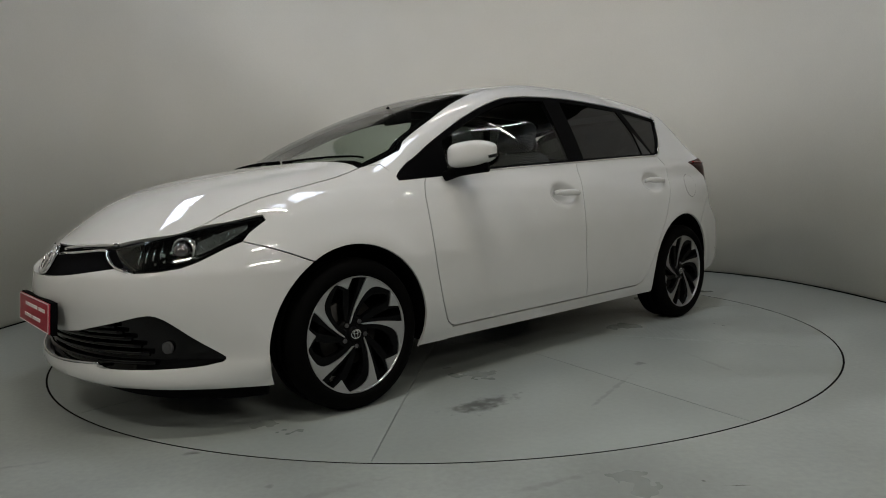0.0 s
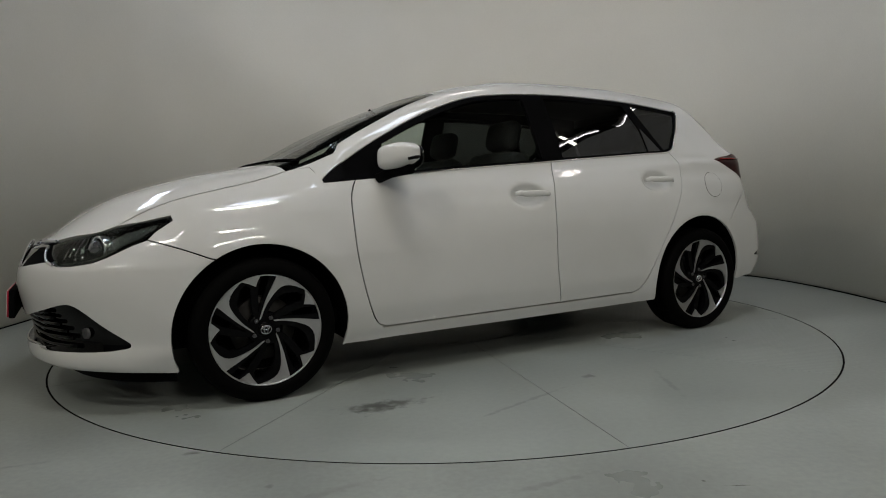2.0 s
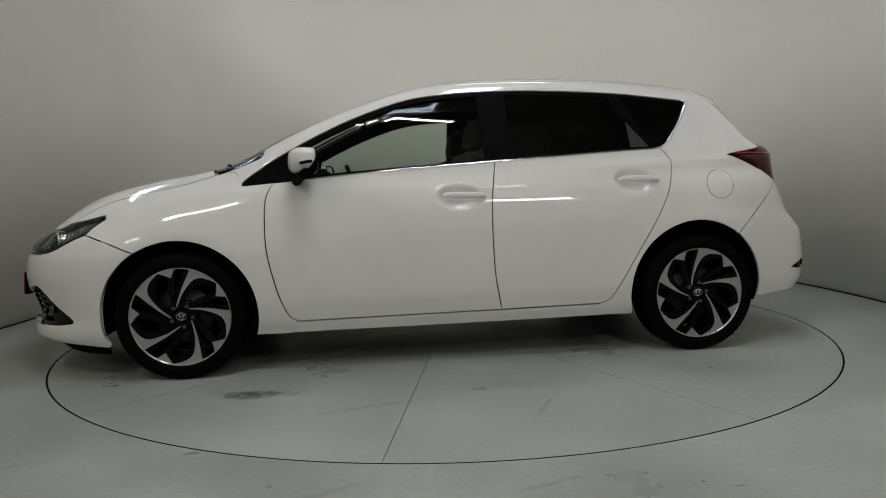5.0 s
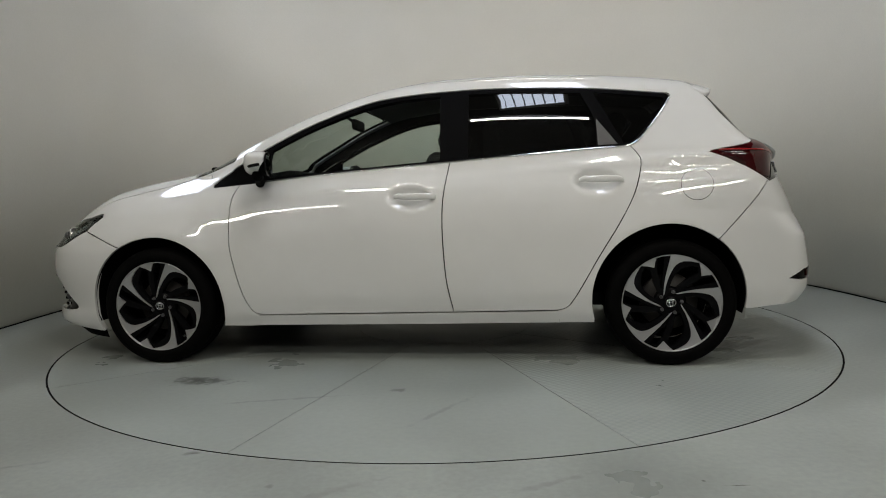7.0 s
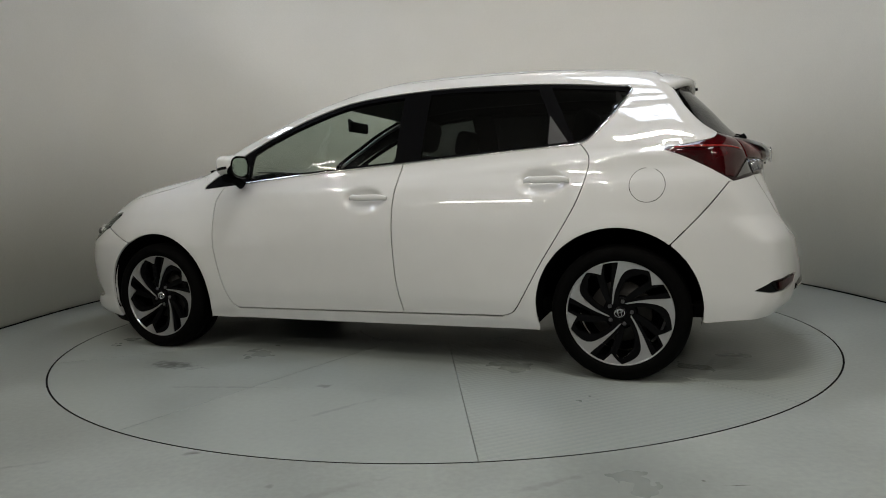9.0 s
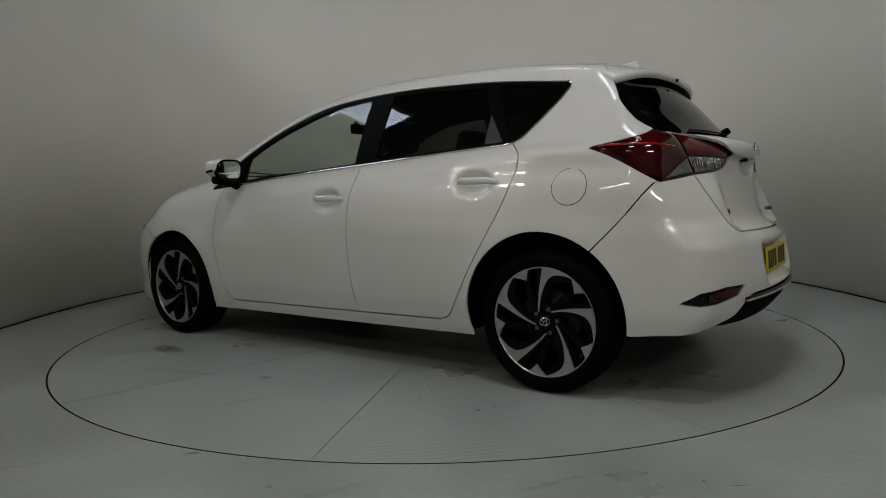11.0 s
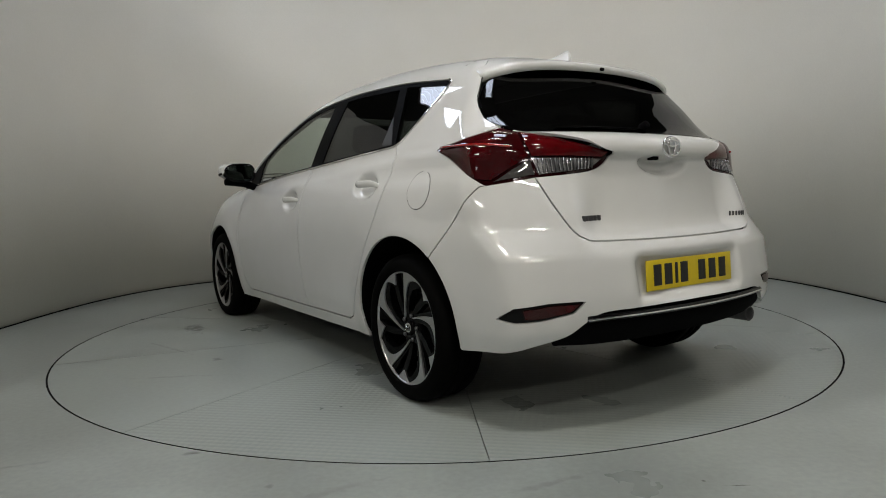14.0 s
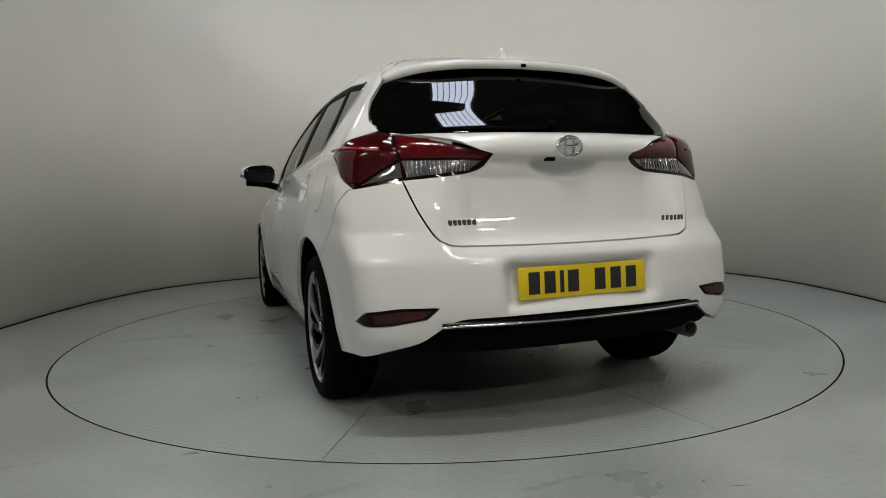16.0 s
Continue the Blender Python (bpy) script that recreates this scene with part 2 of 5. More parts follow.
def build_studio():
    bm = bmesh.new()
    extrude_line(bm, cove_line(), cove_line(0.12), 0.0, WALL_H)
    tagged(part("wall_cove", bm, M_WALL, smooth=False), "smooth warm-grey painted curved studio wall", "wall", kind="structure")
    for p in bpy.data.objects["wall_cove"].data.polygons:
        p.use_smooth = abs(p.normal.z) < 0.5
    bm = bmesh.new()
    extrude_line(bm, cove_line(-0.006), cove_line(-0.0005), 0.001, 0.010)
    tagged(part("trim", bm, M_GAP, smooth=False), "thin dark joint along the foot of the curved wall", "trim", kind="structure")
    # floor with a round opening for the disc
    bm = bmesh.new()
    R, S, N = DISC_R + 0.009, 8.0, 192
    ring, out = [], []
    for i in range(N):
        w = 2 * math.pi * i / N
        c, s = math.cos(w), math.sin(w)
        k = S / max(abs(c), abs(s))
        ring.append(bm.verts.new((R * c, R * s, 0)))
        out.append(bm.verts.new((k * c, k * s, 0)))
    for i in range(N):
        j = (i + 1) % N
        bm.faces.new((ring[i], out[i], out[j], ring[j]))
    tagged(part("floor", bm, M_FLOOR, smooth=False), "grey-green painted concrete floor with scuffs", "floor", kind="structure")
    bm = bmesh.new()
    lathe(bm, [(R, -0.001), (R, -0.06)], 192, "Z")
    tagged(part("floor_edge", bm, M_GAP), "dark rim of the round floor opening", "rim", kind="structure")
    bm = bmesh.new()
    bmesh.ops.create_circle(bm, cap_ends=True, radius=DISC_R + 0.05, segments=96, matrix=Matrix.Translation((0, 0, -0.05)))
    tagged(part("pit", bm, M_GAP, smooth=False), "dark pit under the revolving floor disc", "pit", kind="structure")
    # hall round the camera: unseen walls added, pale to bounce soft light
    for name, size, at in (("wall_hall_back", (16.2, 0.1, CEILING), (0, -8.05, CEILING / 2)), ("wall_hall_front", (16.2, 0.1, CEILING), (0, 8.05, CEILING / 2)),
                           ("wall_hall_west", (0.1, 16, CEILING), (-8.05, 0, CEILING / 2)), ("wall_hall_east", (0.1, 16, CEILING), (8.05, 0, CEILING / 2))):
        bm = bmesh.new()
        box(bm, size, at)
        tagged(part(name, bm, M_HALL, smooth=False), "plain unseen hall wall, pale to bounce soft light", "wall", kind="structure")
    bm = bmesh.new()
    box(bm, (16.2, 16.2, 0.1), (0, 0, CEILING + 0.05))
    tagged(part("ceiling", bm, M_CEIL, smooth=False), "grey hall roof", "ceiling", kind="structure")


def tube_light(at, length, along="x"):
    e = new("ceiling_light")
    e.location = at
    if along == "y":
        e.rotation_euler = (0, 0, math.pi / 2)
    bm = bmesh.new()
    box(bm, (length + 0.06, 0.12, 0.05), (0, 0, 0.04), 0.008)
    part("housing", bm, M_STEEL, e)
    bm = bmesh.new()
    tube(bm, [(-length / 2, 0, 0), (length / 2, 0, 0)], 0.018, 12)
    part("fluorescent_tube", bm, M_TUBE, e, "bright white fluorescent tube")
    for sx in (-1, 1):
        bm = bmesh.new()
        tube(bm, [(sx * length * 0.35, 0, 0.06), (sx * length * 0.35, 0, CEILING - at[2])], 0.006, 6)
        part("hanger", bm, M_STEEL, e)
    tagged(e, "white batten light with a lit fluorescent tube, hall light or added fill", "ceiling light", "hall lights")
    return e


def skylight(at, sx, sy):
    e = new("skylight")
    e.location = at
    n = 7
    for i in range(n):
        bm = bmesh.new()
        box(bm, (sx / n - 0.02, sy, 0.02), (-sx / 2 + sx * (i + 0.5) / n, 0, 0), 0.004)
        part("pane", bm, M_SKY, e)
    bm = bmesh.new()
    for s in (-1, 1):
        box(bm, (sx + 0.1, 0.05, 0.06), (0, s * (sy / 2 + 0.025), 0))
        box(bm, (0.05, sy, 0.06), (s * (sx / 2 + 0.025), 0, 0))
    part("frame", bm, M_STEEL, e, smooth=False)
    tagged(e, "ribbed translucent roof panel letting in blue daylight", "skylight", "roof lights")
    return e
# ---- the car's surface ----
def spline(xs, ys):
    """A smooth curve through points that does not overshoot."""
    xs, ys = np.array(xs, float), np.array(ys, float)
    if xs[0] > xs[-1]:
        xs, ys = xs[::-1], ys[::-1]
    h, d = np.diff(xs), np.diff(ys) / np.diff(xs)
    m = np.zeros_like(ys)
    m[0], m[-1] = d[0], d[-1]
    for i in range(1, len(xs) - 1):
        if d[i - 1] * d[i] > 0:
            w1, w2 = 2 * h[i] + h[i - 1], h[i] + 2 * h[i - 1]
            m[i] = (w1 + w2) / (w1 / d[i - 1] + w2 / d[i])

    def f(x):
        x = np.clip(np.asarray(x, float), xs[0], xs[-1])
        i = np.clip(np.searchsorted(xs, x) - 1, 0, len(xs) - 2)
        t = (x - xs[i]) / h[i]
        return ((1 + 2 * t) * (1 - t) ** 2 * ys[i] + t * (1 - t) ** 2 * h[i] * m[i] + t * t * (3 - 2 * t) * ys[i + 1] + t * t * (t - 1) * h[i] * m[i + 1])

    return f


TOP = spline([2.3, 2.12, 2.0, 1.85, 1.6, 1.43, 1.27, 1.12, 0.78, 0.436, 0.10, -0.22, -0.54, -0.845, -1.15, -1.45, -1.63, -2.3],
             [0.60, 0.715, 0.79, 0.863, 0.943, 0.979, 1.004, 1.040, 1.206, 1.352, 1.448, 1.488, 1.494, 1.486, 1.465, 1.429, 1.393, 1.2])
CROWN = spline([2.3, 1.8, 1.2, 0.9, 0.3, -1.6], [0.10, 0.14, 0.12, 0.13, 0.19, 0.25])
SIDE = spline([0.10, 0.2, 0.25, 0.30, 0.36, 0.5, 0.65, 0.78, 0.84, 0.88, 0.905, 0.95, 1.0, 1.1, 1.2, 1.3, 1.38, 1.47, 1.6],
              [0.77, 0.797, 0.817, 0.829, 0.841, 0.850, 0.853, 0.842, 0.830, 0.818, 0.806, 0.783, 0.764, 0.720, 0.672, 0.618, 0.572, 0.515, 0.43])
TAPER = spline([2.3, 1.9, 1.6, 1.2, 0.6, 0.0, -0.7, -1.2, -1.5, -1.9, -2.2], [-0.06, -0.03, -0.010, -0.001, -0.008, -0.004, 0.0, 0.006, -0.012, -0.064, -0.10])
HAUNCH = spline([0.0, -0.9, -1.2, -1.5, -1.8, -2.2], [0.0, 0.0, 0.004, 0.024, 0.062, 0.06])
FRONT_LEAN = spline([2.3, 1.6, 1.0, 0.3, -0.2], [-0.05, -0.048, -0.042, -0.006, 0.0])
REAR_LEAN = spline([-0.5, -0.9, -1.35, -1.6], [0.0, -0.006, -0.026, -0.028])
NOSE = spline([0.10, 0.165, 0.21, 0.245, 0.29, 0.4, 0.5, 0.58, 0.64, 0.68, 0.72, 0.80, 1.2], [2.06, 2.145, 2.205, 2.205, 2.19, 2.215, 2.23, 2.22, 2.18, 2.14, 2.09, 2.0, 1.5])
TAIL = spline([0.10, 0.25, 0.30, 0.37, 0.45, 0.55, 0.62, 0.66, 0.70, 0.76, 0.85, 0.93, 0.98, 1.01, 1.05, 1.075, 1.10, 1.231, 1.334, 1.45, 1.6],
              [-1.90, -2.0, -2.05, -2.095, -2.10, -2.085, -2.07, -2.04, -1.985, -1.962, -1.946, -1.936, -1.935, -1.938, -1.91, -1.86, -1.82, -1.697, -1.598, -1.482, -1.3])


TAIL_CORNER = spline([0.10, 0.25, 0.30, 0.37, 0.45, 0.55, 0.66, 0.76, 0.87, 0.95, 1.01, 1.05, 1.075, 1.10, 1.231, 1.334, 1.45, 1.6],
                     [-1.90, -2.0, -2.05, -2.09, -2.095, -2.083, -2.06, -2.026, -1.978, -1.943, -1.930, -1.905, -1.86, -1.82, -1.697, -1.598, -1.482, -1.3])


RIDGE = spline([0.6, -0.2, -1.0, -1.46, -1.7], [0.0, 0.003, 0.009, 0.013, 0.0])


def smax(a, b, k):
    h = np.maximum(k - np.abs(a - b), 0) / k
    return np.maximum(a, b) + h * h * k / 4


def arch_bump(x, z):
    g = 0
    for c in (1.303, -1.287):
        r = np.hypot(x - c, z - 0.312)
        g = g + 0.007 * np.exp(-((r - 0.38) / 0.06) ** 2)
    return g


def field(p):
    """Below zero inside the body."""
    x, y, z = p[..., 0], np.abs(p[..., 1]), p[..., 2]
    top = z - (TOP(x) - CROWN(x) * (0.25 * y ** 2 + 1.6 * y ** 4))
    high = np.clip((z - 0.75) / 0.3, 0, 1)
    lean = FRONT_LEAN(x) * np.clip((z - 0.6) / 0.3, 0, 1) * np.clip((1.3 - z) / 0.3, 0, 1) + REAR_LEAN(x) * np.clip((z - 1.05) / 0.2, 0, 1)
    # a crisp shoulder that rises towards the tail lamp
    crest = z - (0.913 - 0.063 * x)
    ridge = RIDGE(x) * np.clip(1 - np.abs(crest) / np.where(crest > 0, 0.035, 0.07), 0, 1)
    side = y - (SIDE(z) + TAPER(x) + HAUNCH(x) * high + lean + ridge + arch_bump(x, z))
    nose = x - (NOSE(z) - 0.40 * y ** 2 - 0.8 * y ** 6)
    low = np.clip((0.72 - z) / 0.1, 0, 1)
    c = np.clip((y - 0.36) / 0.16, 0, 1)
    c = c * c * (3 - 2 * c)
    tail = (TAIL(z) * (1 - c) + TAIL_CORNER(z) * c + (0.285 - 0.06 * low) * y ** 2 + (0.27 - 0.12 * low) * y ** 6) - x
    k = np.where(x > 0.9, 0.16, 0.07)
    f = smax(side, top, k)
    f = smax(f, nose, 0.10)
    return smax(f, tail, 0.06)


def shoot(start, way, far):
    """Where rays that come from outside first meet the body."""
    start, way = np.asarray(start, float), np.asarray(way, float)
    lo, hi = np.zeros(len(start)), np.full(len(start), far)
    steps = np.linspace(0, far, 60)
    found = np.zeros(len(start), bool)
    for a, b in zip(steps[:-1], steps[1:]):
        hit = (field(start + way * b) < 0) & ~found
        lo[hit], hi[hit] = a, b
        found |= hit
    for _ in range(26):
        mid = (lo + hi) / 2
        inside = field(start + way * mid[:, None]) < 0
        hi, lo = np.where(inside, mid, hi), np.where(inside, lo, mid)
    return start + way * hi[:, None]


def normal_at(p):
    g = np.stack([field(p + e) - field(p - e) for e in np.eye(3) * 0.004], -1)
    return g / np.maximum(np.linalg.norm(g, axis=-1, keepdims=True), 1e-9)


AXIS_Z, GIRTH = 0.55, 0.8
NOSE_C, TAIL_C = 1.20, -1.15


# three ways to lay the surface flat: round the length, round the nose, round the tail
def to_flat(kind, p):
    p = np.asarray(p, float)
    if kind == "girth":
        return np.stack([p[:, 0], GIRTH * np.arctan2(p[:, 1], p[:, 2] - AXIS_Z)], -1)
    c, s = (NOSE_C, 1) if kind == "nose" else (TAIL_C, -1)
    return np.stack([GIRTH * np.arctan2(p[:, 1], s * (p[:, 0] - c)), p[:, 2]], -1)


def from_flat(kind, q):
    q = np.asarray(q, float)
    if kind == "girth":
        a = q[:, 1] / GIRTH
        way = np.stack([0 * a, -np.sin(a), -np.cos(a)], -1)
        start = np.stack([q[:, 0], 1.5 * np.sin(a), AXIS_Z + 1.5 * np.cos(a)], -1)
        return shoot(start, way, 1.5)
    c, s = (NOSE_C, 1) if kind == "nose" else (TAIL_C, -1)
    a = q[:, 0] / GIRTH
    way = np.stack([-s * np.cos(a), -np.sin(a), 0 * a], -1)
    start = np.stack([c + s * 1.5 * np.cos(a), 1.5 * np.sin(a), q[:, 1]], -1)
    return shoot(start, way, 1.5)


def side_pts(q):
    """Points of the side view (x, z) on the left flank."""
    q = np.asarray(q, float)
    return shoot(np.stack([q[:, 0], 0 * q[:, 0] + 1.3, q[:, 1]], -1), np.array([[0, -1.0, 0]] * len(q)), 1.3)


def top_pts(q):
    """Points of the plan (x, y) on the upper side."""
    q = np.asarray(q, float)
    return shoot(np.stack([q[:, 0], q[:, 1], 0 * q[:, 0] + 1.8], -1), np.array([[0, 0, -1.0]] * len(q)), 1.6)


def end_pts(q, s):
    """Points of the front (s=1) or rear (s=-1) view (y, z)."""
    q = np.asarray(q, float)
    return shoot(np.stack([0 * q[:, 0] + s * 2.6, q[:, 0], q[:, 1]], -1), np.array([[-s, 0, 0.0]] * len(q)), 2.4)


def smooth_line(pts, step=0.03):
    """A rounded open line through points, evenly spaced."""
    pts = np.asarray(pts, float)
    if len(pts) < 3:
        n = max(2, int(np.linalg.norm(pts[-1] - pts[0]) / step) + 1)
        return pts[0] + (pts[-1] - pts[0]) * np.linspace(0, 1, n)[:, None]
    ext = np.vstack([2 * pts[0] - pts[1], pts, 2 * pts[-1] - pts[-2]])
    out = []
    for i in range(1, len(ext) - 2):
        a, b, c, d = ext[i - 1:i + 3]
        n = max(2, int(np.linalg.norm(c - b) / step) + 1)
        t = np.linspace(0, 1, n, endpoint=False)[:, None]
        out.append(0.5 * (2 * b + (c - a) * t + (2 * a - 5 * b + 4 * c - d) * t ** 2 + (3 * b - a - 3 * c + d) * t ** 3))
    return np.vstack(out + [pts[-1:]])


def inside(poly, q):
    """Which points of q lie in the closed line poly."""
    x, y = q[:, 0][:, None], q[:, 1][:, None]
    a, b = poly, np.roll(poly, -1, 0)
    cross = ((a[:, 1] > y) != (b[:, 1] > y))
    dy = np.where(np.abs(b[:, 1] - a[:, 1]) < 1e-12, 1e-12, b[:, 1] - a[:, 1])
    at = (b[:, 0] - a[:, 0]) * (y - a[:, 1]) / dy + a[:, 0]
    return (cross & (x < at)).sum(1) % 2 == 1


def resample(loop, step):
    out = []
    n = len(loop)
    for i in range(n):
        a, b = loop[i], loop[(i + 1) % n]
        d = np.linalg.norm(b - a)
        if d < 1e-6:
            continue
        k = max(1, int(round(d / step)))
        for j in range(k):
            out.append(a + (b - a) * j / k)
    out = np.array(out)
    keep = [0]
    for i in range(1, len(out)):
        if np.linalg.norm(out[i] - out[keep[-1]]) > step * 0.3:
            keep.append(i)
    return out[keep]


def inset(loop, g):
    """A closed line moved inwards by g."""
    t = np.roll(loop, -1, 0) - np.roll(loop, 1, 0)
    t /= np.maximum(np.linalg.norm(t, axis=1, keepdims=True), 1e-9)
    a, b = loop, np.roll(loop, -1, 0)
    turn = np.sign((a[:, 0] * b[:, 1] - a[:, 1] * b[:, 0]).sum())
    return loop + np.stack([-t[:, 1], t[:, 0]], -1) * turn * g


def sheet(name, kind, loops, mat, parent, label="", lift=0.0, lip=0.012, step=0.03, mirror=False, shape=None, bulge=0.0, gap=0.0):
    """A panel of the body: a closed line in 3D (and holes), laid on the surface, with its edges turned inwards."""
    flat = [resample(to_flat(kind, l), step) for l in loops]
    if gap:
        flat = [inset(f, gap if i == 0 else -gap) for i, f in enumerate(flat)]
    lo, hi = flat[0].min(0), flat[0].max(0)
    gx, gy = np.meshgrid(np.arange(lo[0], hi[0], step), np.arange(lo[1], hi[1], step))
    grid = np.stack([gx.ravel(), gy.ravel()], -1)
    if len(grid):
        ok = inside(flat[0], grid)
        for h in flat[1:]:
            ok &= ~inside(h, grid)
        edge = np.vstack(flat)
        for i in range(0, len(grid), 2000):
            d = np.linalg.norm(grid[i:i + 2000, None] - edge[None], axis=-1).min(1)
            ok[i:i + 2000] &= d > step * 0.55
        grid = grid[ok]
    pts, edges, base = [], [], 0
    for f in flat:
        pts += [Vector(p) for p in f]
        edges += [(base + i, base + (i + 1) % len(f)) for i in range(len(f))]
        base += len(f)
    pts += [Vector(p) for p in grid]
    v2, _, f2, _, _, _ = delaunay_2d_cdt(pts, edges, [], 0, 1e-6)
    q = np.array([tuple(v) for v in v2])
    tri = np.array([f for f in f2 if len(f) == 3])
    cen = q[tri].mean(1)
    ok = inside(flat[0], cen)
    for h in flat[1:]:
        ok &= ~inside(h, cen)
    tri = tri[ok]
    p = from_flat(kind, q)
    n = normal_at(p)
    if bulge:
        edge = np.vstack(flat)
        d = np.array([np.linalg.norm(edge - a, axis=1).min() for a in q])
        p = p + n * (bulge * (1 - np.exp(-d / 0.03)))[:, None]
    if shape:
        p = shape(p, n)
    p = p + n * lift
    # make the faces look outwards
    fn = np.cross(p[tri[:, 1]] - p[tri[:, 0]], p[tri[:, 2]] - p[tri[:, 0]])
    flip = (fn * n[tri[:, 0]]).sum(1) < 0
    tri[flip] = tri[flip][:, ::-1]
    verts, faces, norms = [tuple(a) for a in p], [tuple(int(i) for i in f) for f in tri], [tuple(a) for a in n]
    if lip:
        count = {}
        for f in faces:
            for a, b in ((f[0], f[1]), (f[1], f[2]), (f[2], f[0])):
                count[(a, b)] = 1
        for a, b in [e for e in count if (e[1], e[0]) not in count]:
            i = len(verts)
            verts += [tuple(p[a]), tuple(p[b]), tuple(p[b] - n[b] * lip), tuple(p[a] - n[a] * lip)]
            w = np.cross(p[b] - p[a], n[a])
            w = tuple(w / max(np.linalg.norm(w), 1e-9))
            norms += [w] * 4
            faces.append((i, i + 3, i + 2, i + 1))
    out = []
    for s in ((1, -1) if mirror else (1,)):
        me = bpy.data.meshes.new(name)
        me.from_pydata([(a[0], a[1] * s, a[2]) for a in verts], [], [f if s == 1 else f[::-1] for f in faces])
        for pl in me.polygons:
            pl.use_smooth = True
        if not shape and not bulge:
            me.normals_split_custom_set_from_vertices([(a[0], a[1] * s, a[2]) for a in norms])
        me.materials.append(mat)
        ob = new(name, me)
        ob.parent = parent
        if label:
            ob["label"] = label
        out.append(ob)
    return out


def flip_y(pts):
    return np.asarray(pts)[::-1] * np.array([1, -1, 1])
# ---- lines of the car, on its left flank ----
M_RED = material("red_lamp_lens", (0.040, 0.0008, 0.002), 0.04, spec=0.5, stain=0.7, stain_size=9.0)
M_REDBRIGHT = material("bright_red_lens", (0.080, 0.0015, 0.003), 0.05, spec=0.5, stain=0.5, stain_size=12.0)
M_SMOKE = material("smoked_lens", (0.05, 0.048, 0.048), 0.08, coat=0.6, grain=0.4, grain_size=30)
M_REDDARK = material("dark_red_lamp_body", (0.012, 0.0006, 0.0012), 0.06, spec=0.25)
M_REDGUIDE = material("red_light_guide", (0.26, 0.003, 0.003), 0.15, coat=1.0)
M_CLEAR = material("clear_lamp_lens", (0.22, 0.22, 0.235), 0.18, metal=0.75, coat=0.5, grain=0.5, grain_size=35)
M_SILVER = material("lamp_reflector", (0.75, 0.76, 0.78), 0.12, metal=1.0)
M_GLASSEYE = material("projector_eye", (0.03, 0.03, 0.035), 0.02, coat=1.0, spec=0.6)
M_RIB = material("clear_rib", (0.45, 0.45, 0.47), 0.15, metal=0.9)
M_YELLOW = material("yellow_plate", (0.62, 0.47, 0.01), 0.35, grain=0.04, grain_size=60)
M_PLATERED = material("red_plate", (0.33, 0.008, 0.03), 0.35, grain=0.05)
M_WHITE = material("white_print", (0.75, 0.72, 0.72), 0.5)
M_INK = material("black_print", (0.01, 0.01, 0.01), 0.5)
M_MIRROR = material("mirror_glass", (0.8, 0.85, 0.83), 0.02, metal=1.0)
M_SEAT = material("dark_seat_cloth", (0.014, 0.014, 0.015), 0.9, grain=0.2, grain_size=250, bump=0.2)
M_LINING = material("grey_headlining", (0.16, 0.16, 0.155), 0.9, grain=0.06, grain_size=200)
M_DISCBRAKE = material("brake_steel", (0.03, 0.028, 0.026), 0.5, metal=0.5, grain=0.1)

BELT = [(1.0, 0.914), (0.75, 0.933), (0.327, 0.969), (-0.24, 1.006), (-0.81, 1.043), (-1.10, 1.058)]
GLASS_REAR = [(-1.10, 1.058), (-1.15, 1.075), (-1.203, 1.128), (-1.271, 1.208), (-1.328, 1.290), (-1.335, 1.312), (-1.315, 1.326)]
GLASS_TOP = [(-1.315, 1.326), (-0.937, 1.367), (-0.54, 1.385), (-0.25, 1.383), (0.048, 1.362), (0.23, 1.325), (0.48, 1.232), (0.736, 1.103), (0.93, 0.985), (1.0, 0.93), (1.0, 0.914)]
DOOR_FRONT = [(0.852, 0.925), (0.879, 0.875), (0.892, 0.803), (0.89, 0.631), (0.872, 0.515), (0.84, 0.384), (0.805, 0.295), (0.775, 0.262), (0.735, 0.252)]
DOOR_MID = [(-0.245, 1.006), (-0.215, 0.833), (-0.209, 0.695), (-0.213, 0.556), (-0.224, 0.417), (-0.254, 0.263)]
DOOR_REAR = [(-1.12, 1.062), (-1.155, 1.02), (-1.167, 0.967), (-1.131, 0.836), (-1.065, 0.705), (-0.96, 0.532), (-0.892, 0.41), (-0.84, 0.32), (-0.81, 0.285), (-0.765, 0.270)]
HOOD_EDGE = [(2.05, 0.40), (1.92, 0.575), (1.83, 0.637), (1.739, 0.66), (1.637, 0.683), (1.529, 0.70), (1.368, 0.69), (1.25, 0.675), (1.14, 0.655)]
PILLAR = [(1.10, 0.655), (0.94, 0.655), (0.896, 0.652), (0.689, 0.602), (0.474, 0.534), (0.295, 0.485)]
ROOF_EDGE = [(0.295, 0.485), (0.0, 0.50), (-0.6, 0.505), (-1.1, 0.48), (-1.40, 0.44)]
ARCH_F, ARCH_ZF, ARCH_RF = 1.303, 0.300, 0.362
ARCH_R, ARCH_ZR, ARCH_RR = -1.287, 0.325, 0.358


def S(pts, step=0.03):
    return side_pts(smooth_line(pts, step))


def T(pts, step=0.03):
    return top_pts(smooth_line(pts, step))


def E(pts, s, step=0.03):
    return end_pts(smooth_line(pts, step), s)


def G(pts):
    """3D points near the surface, as they stand."""
    return np.asarray(pts, float)


def both(left):
    """A loop whose left half runs from the middle to the middle."""
    return np.vstack([left, flip_y(left)])


def ellipse(c, a, b, n=40):
    w = np.linspace(0, 2 * np.pi, n, endpoint=False)
    return np.stack([c[0] + a * np.cos(w), c[1] + b * np.sin(w)], -1)


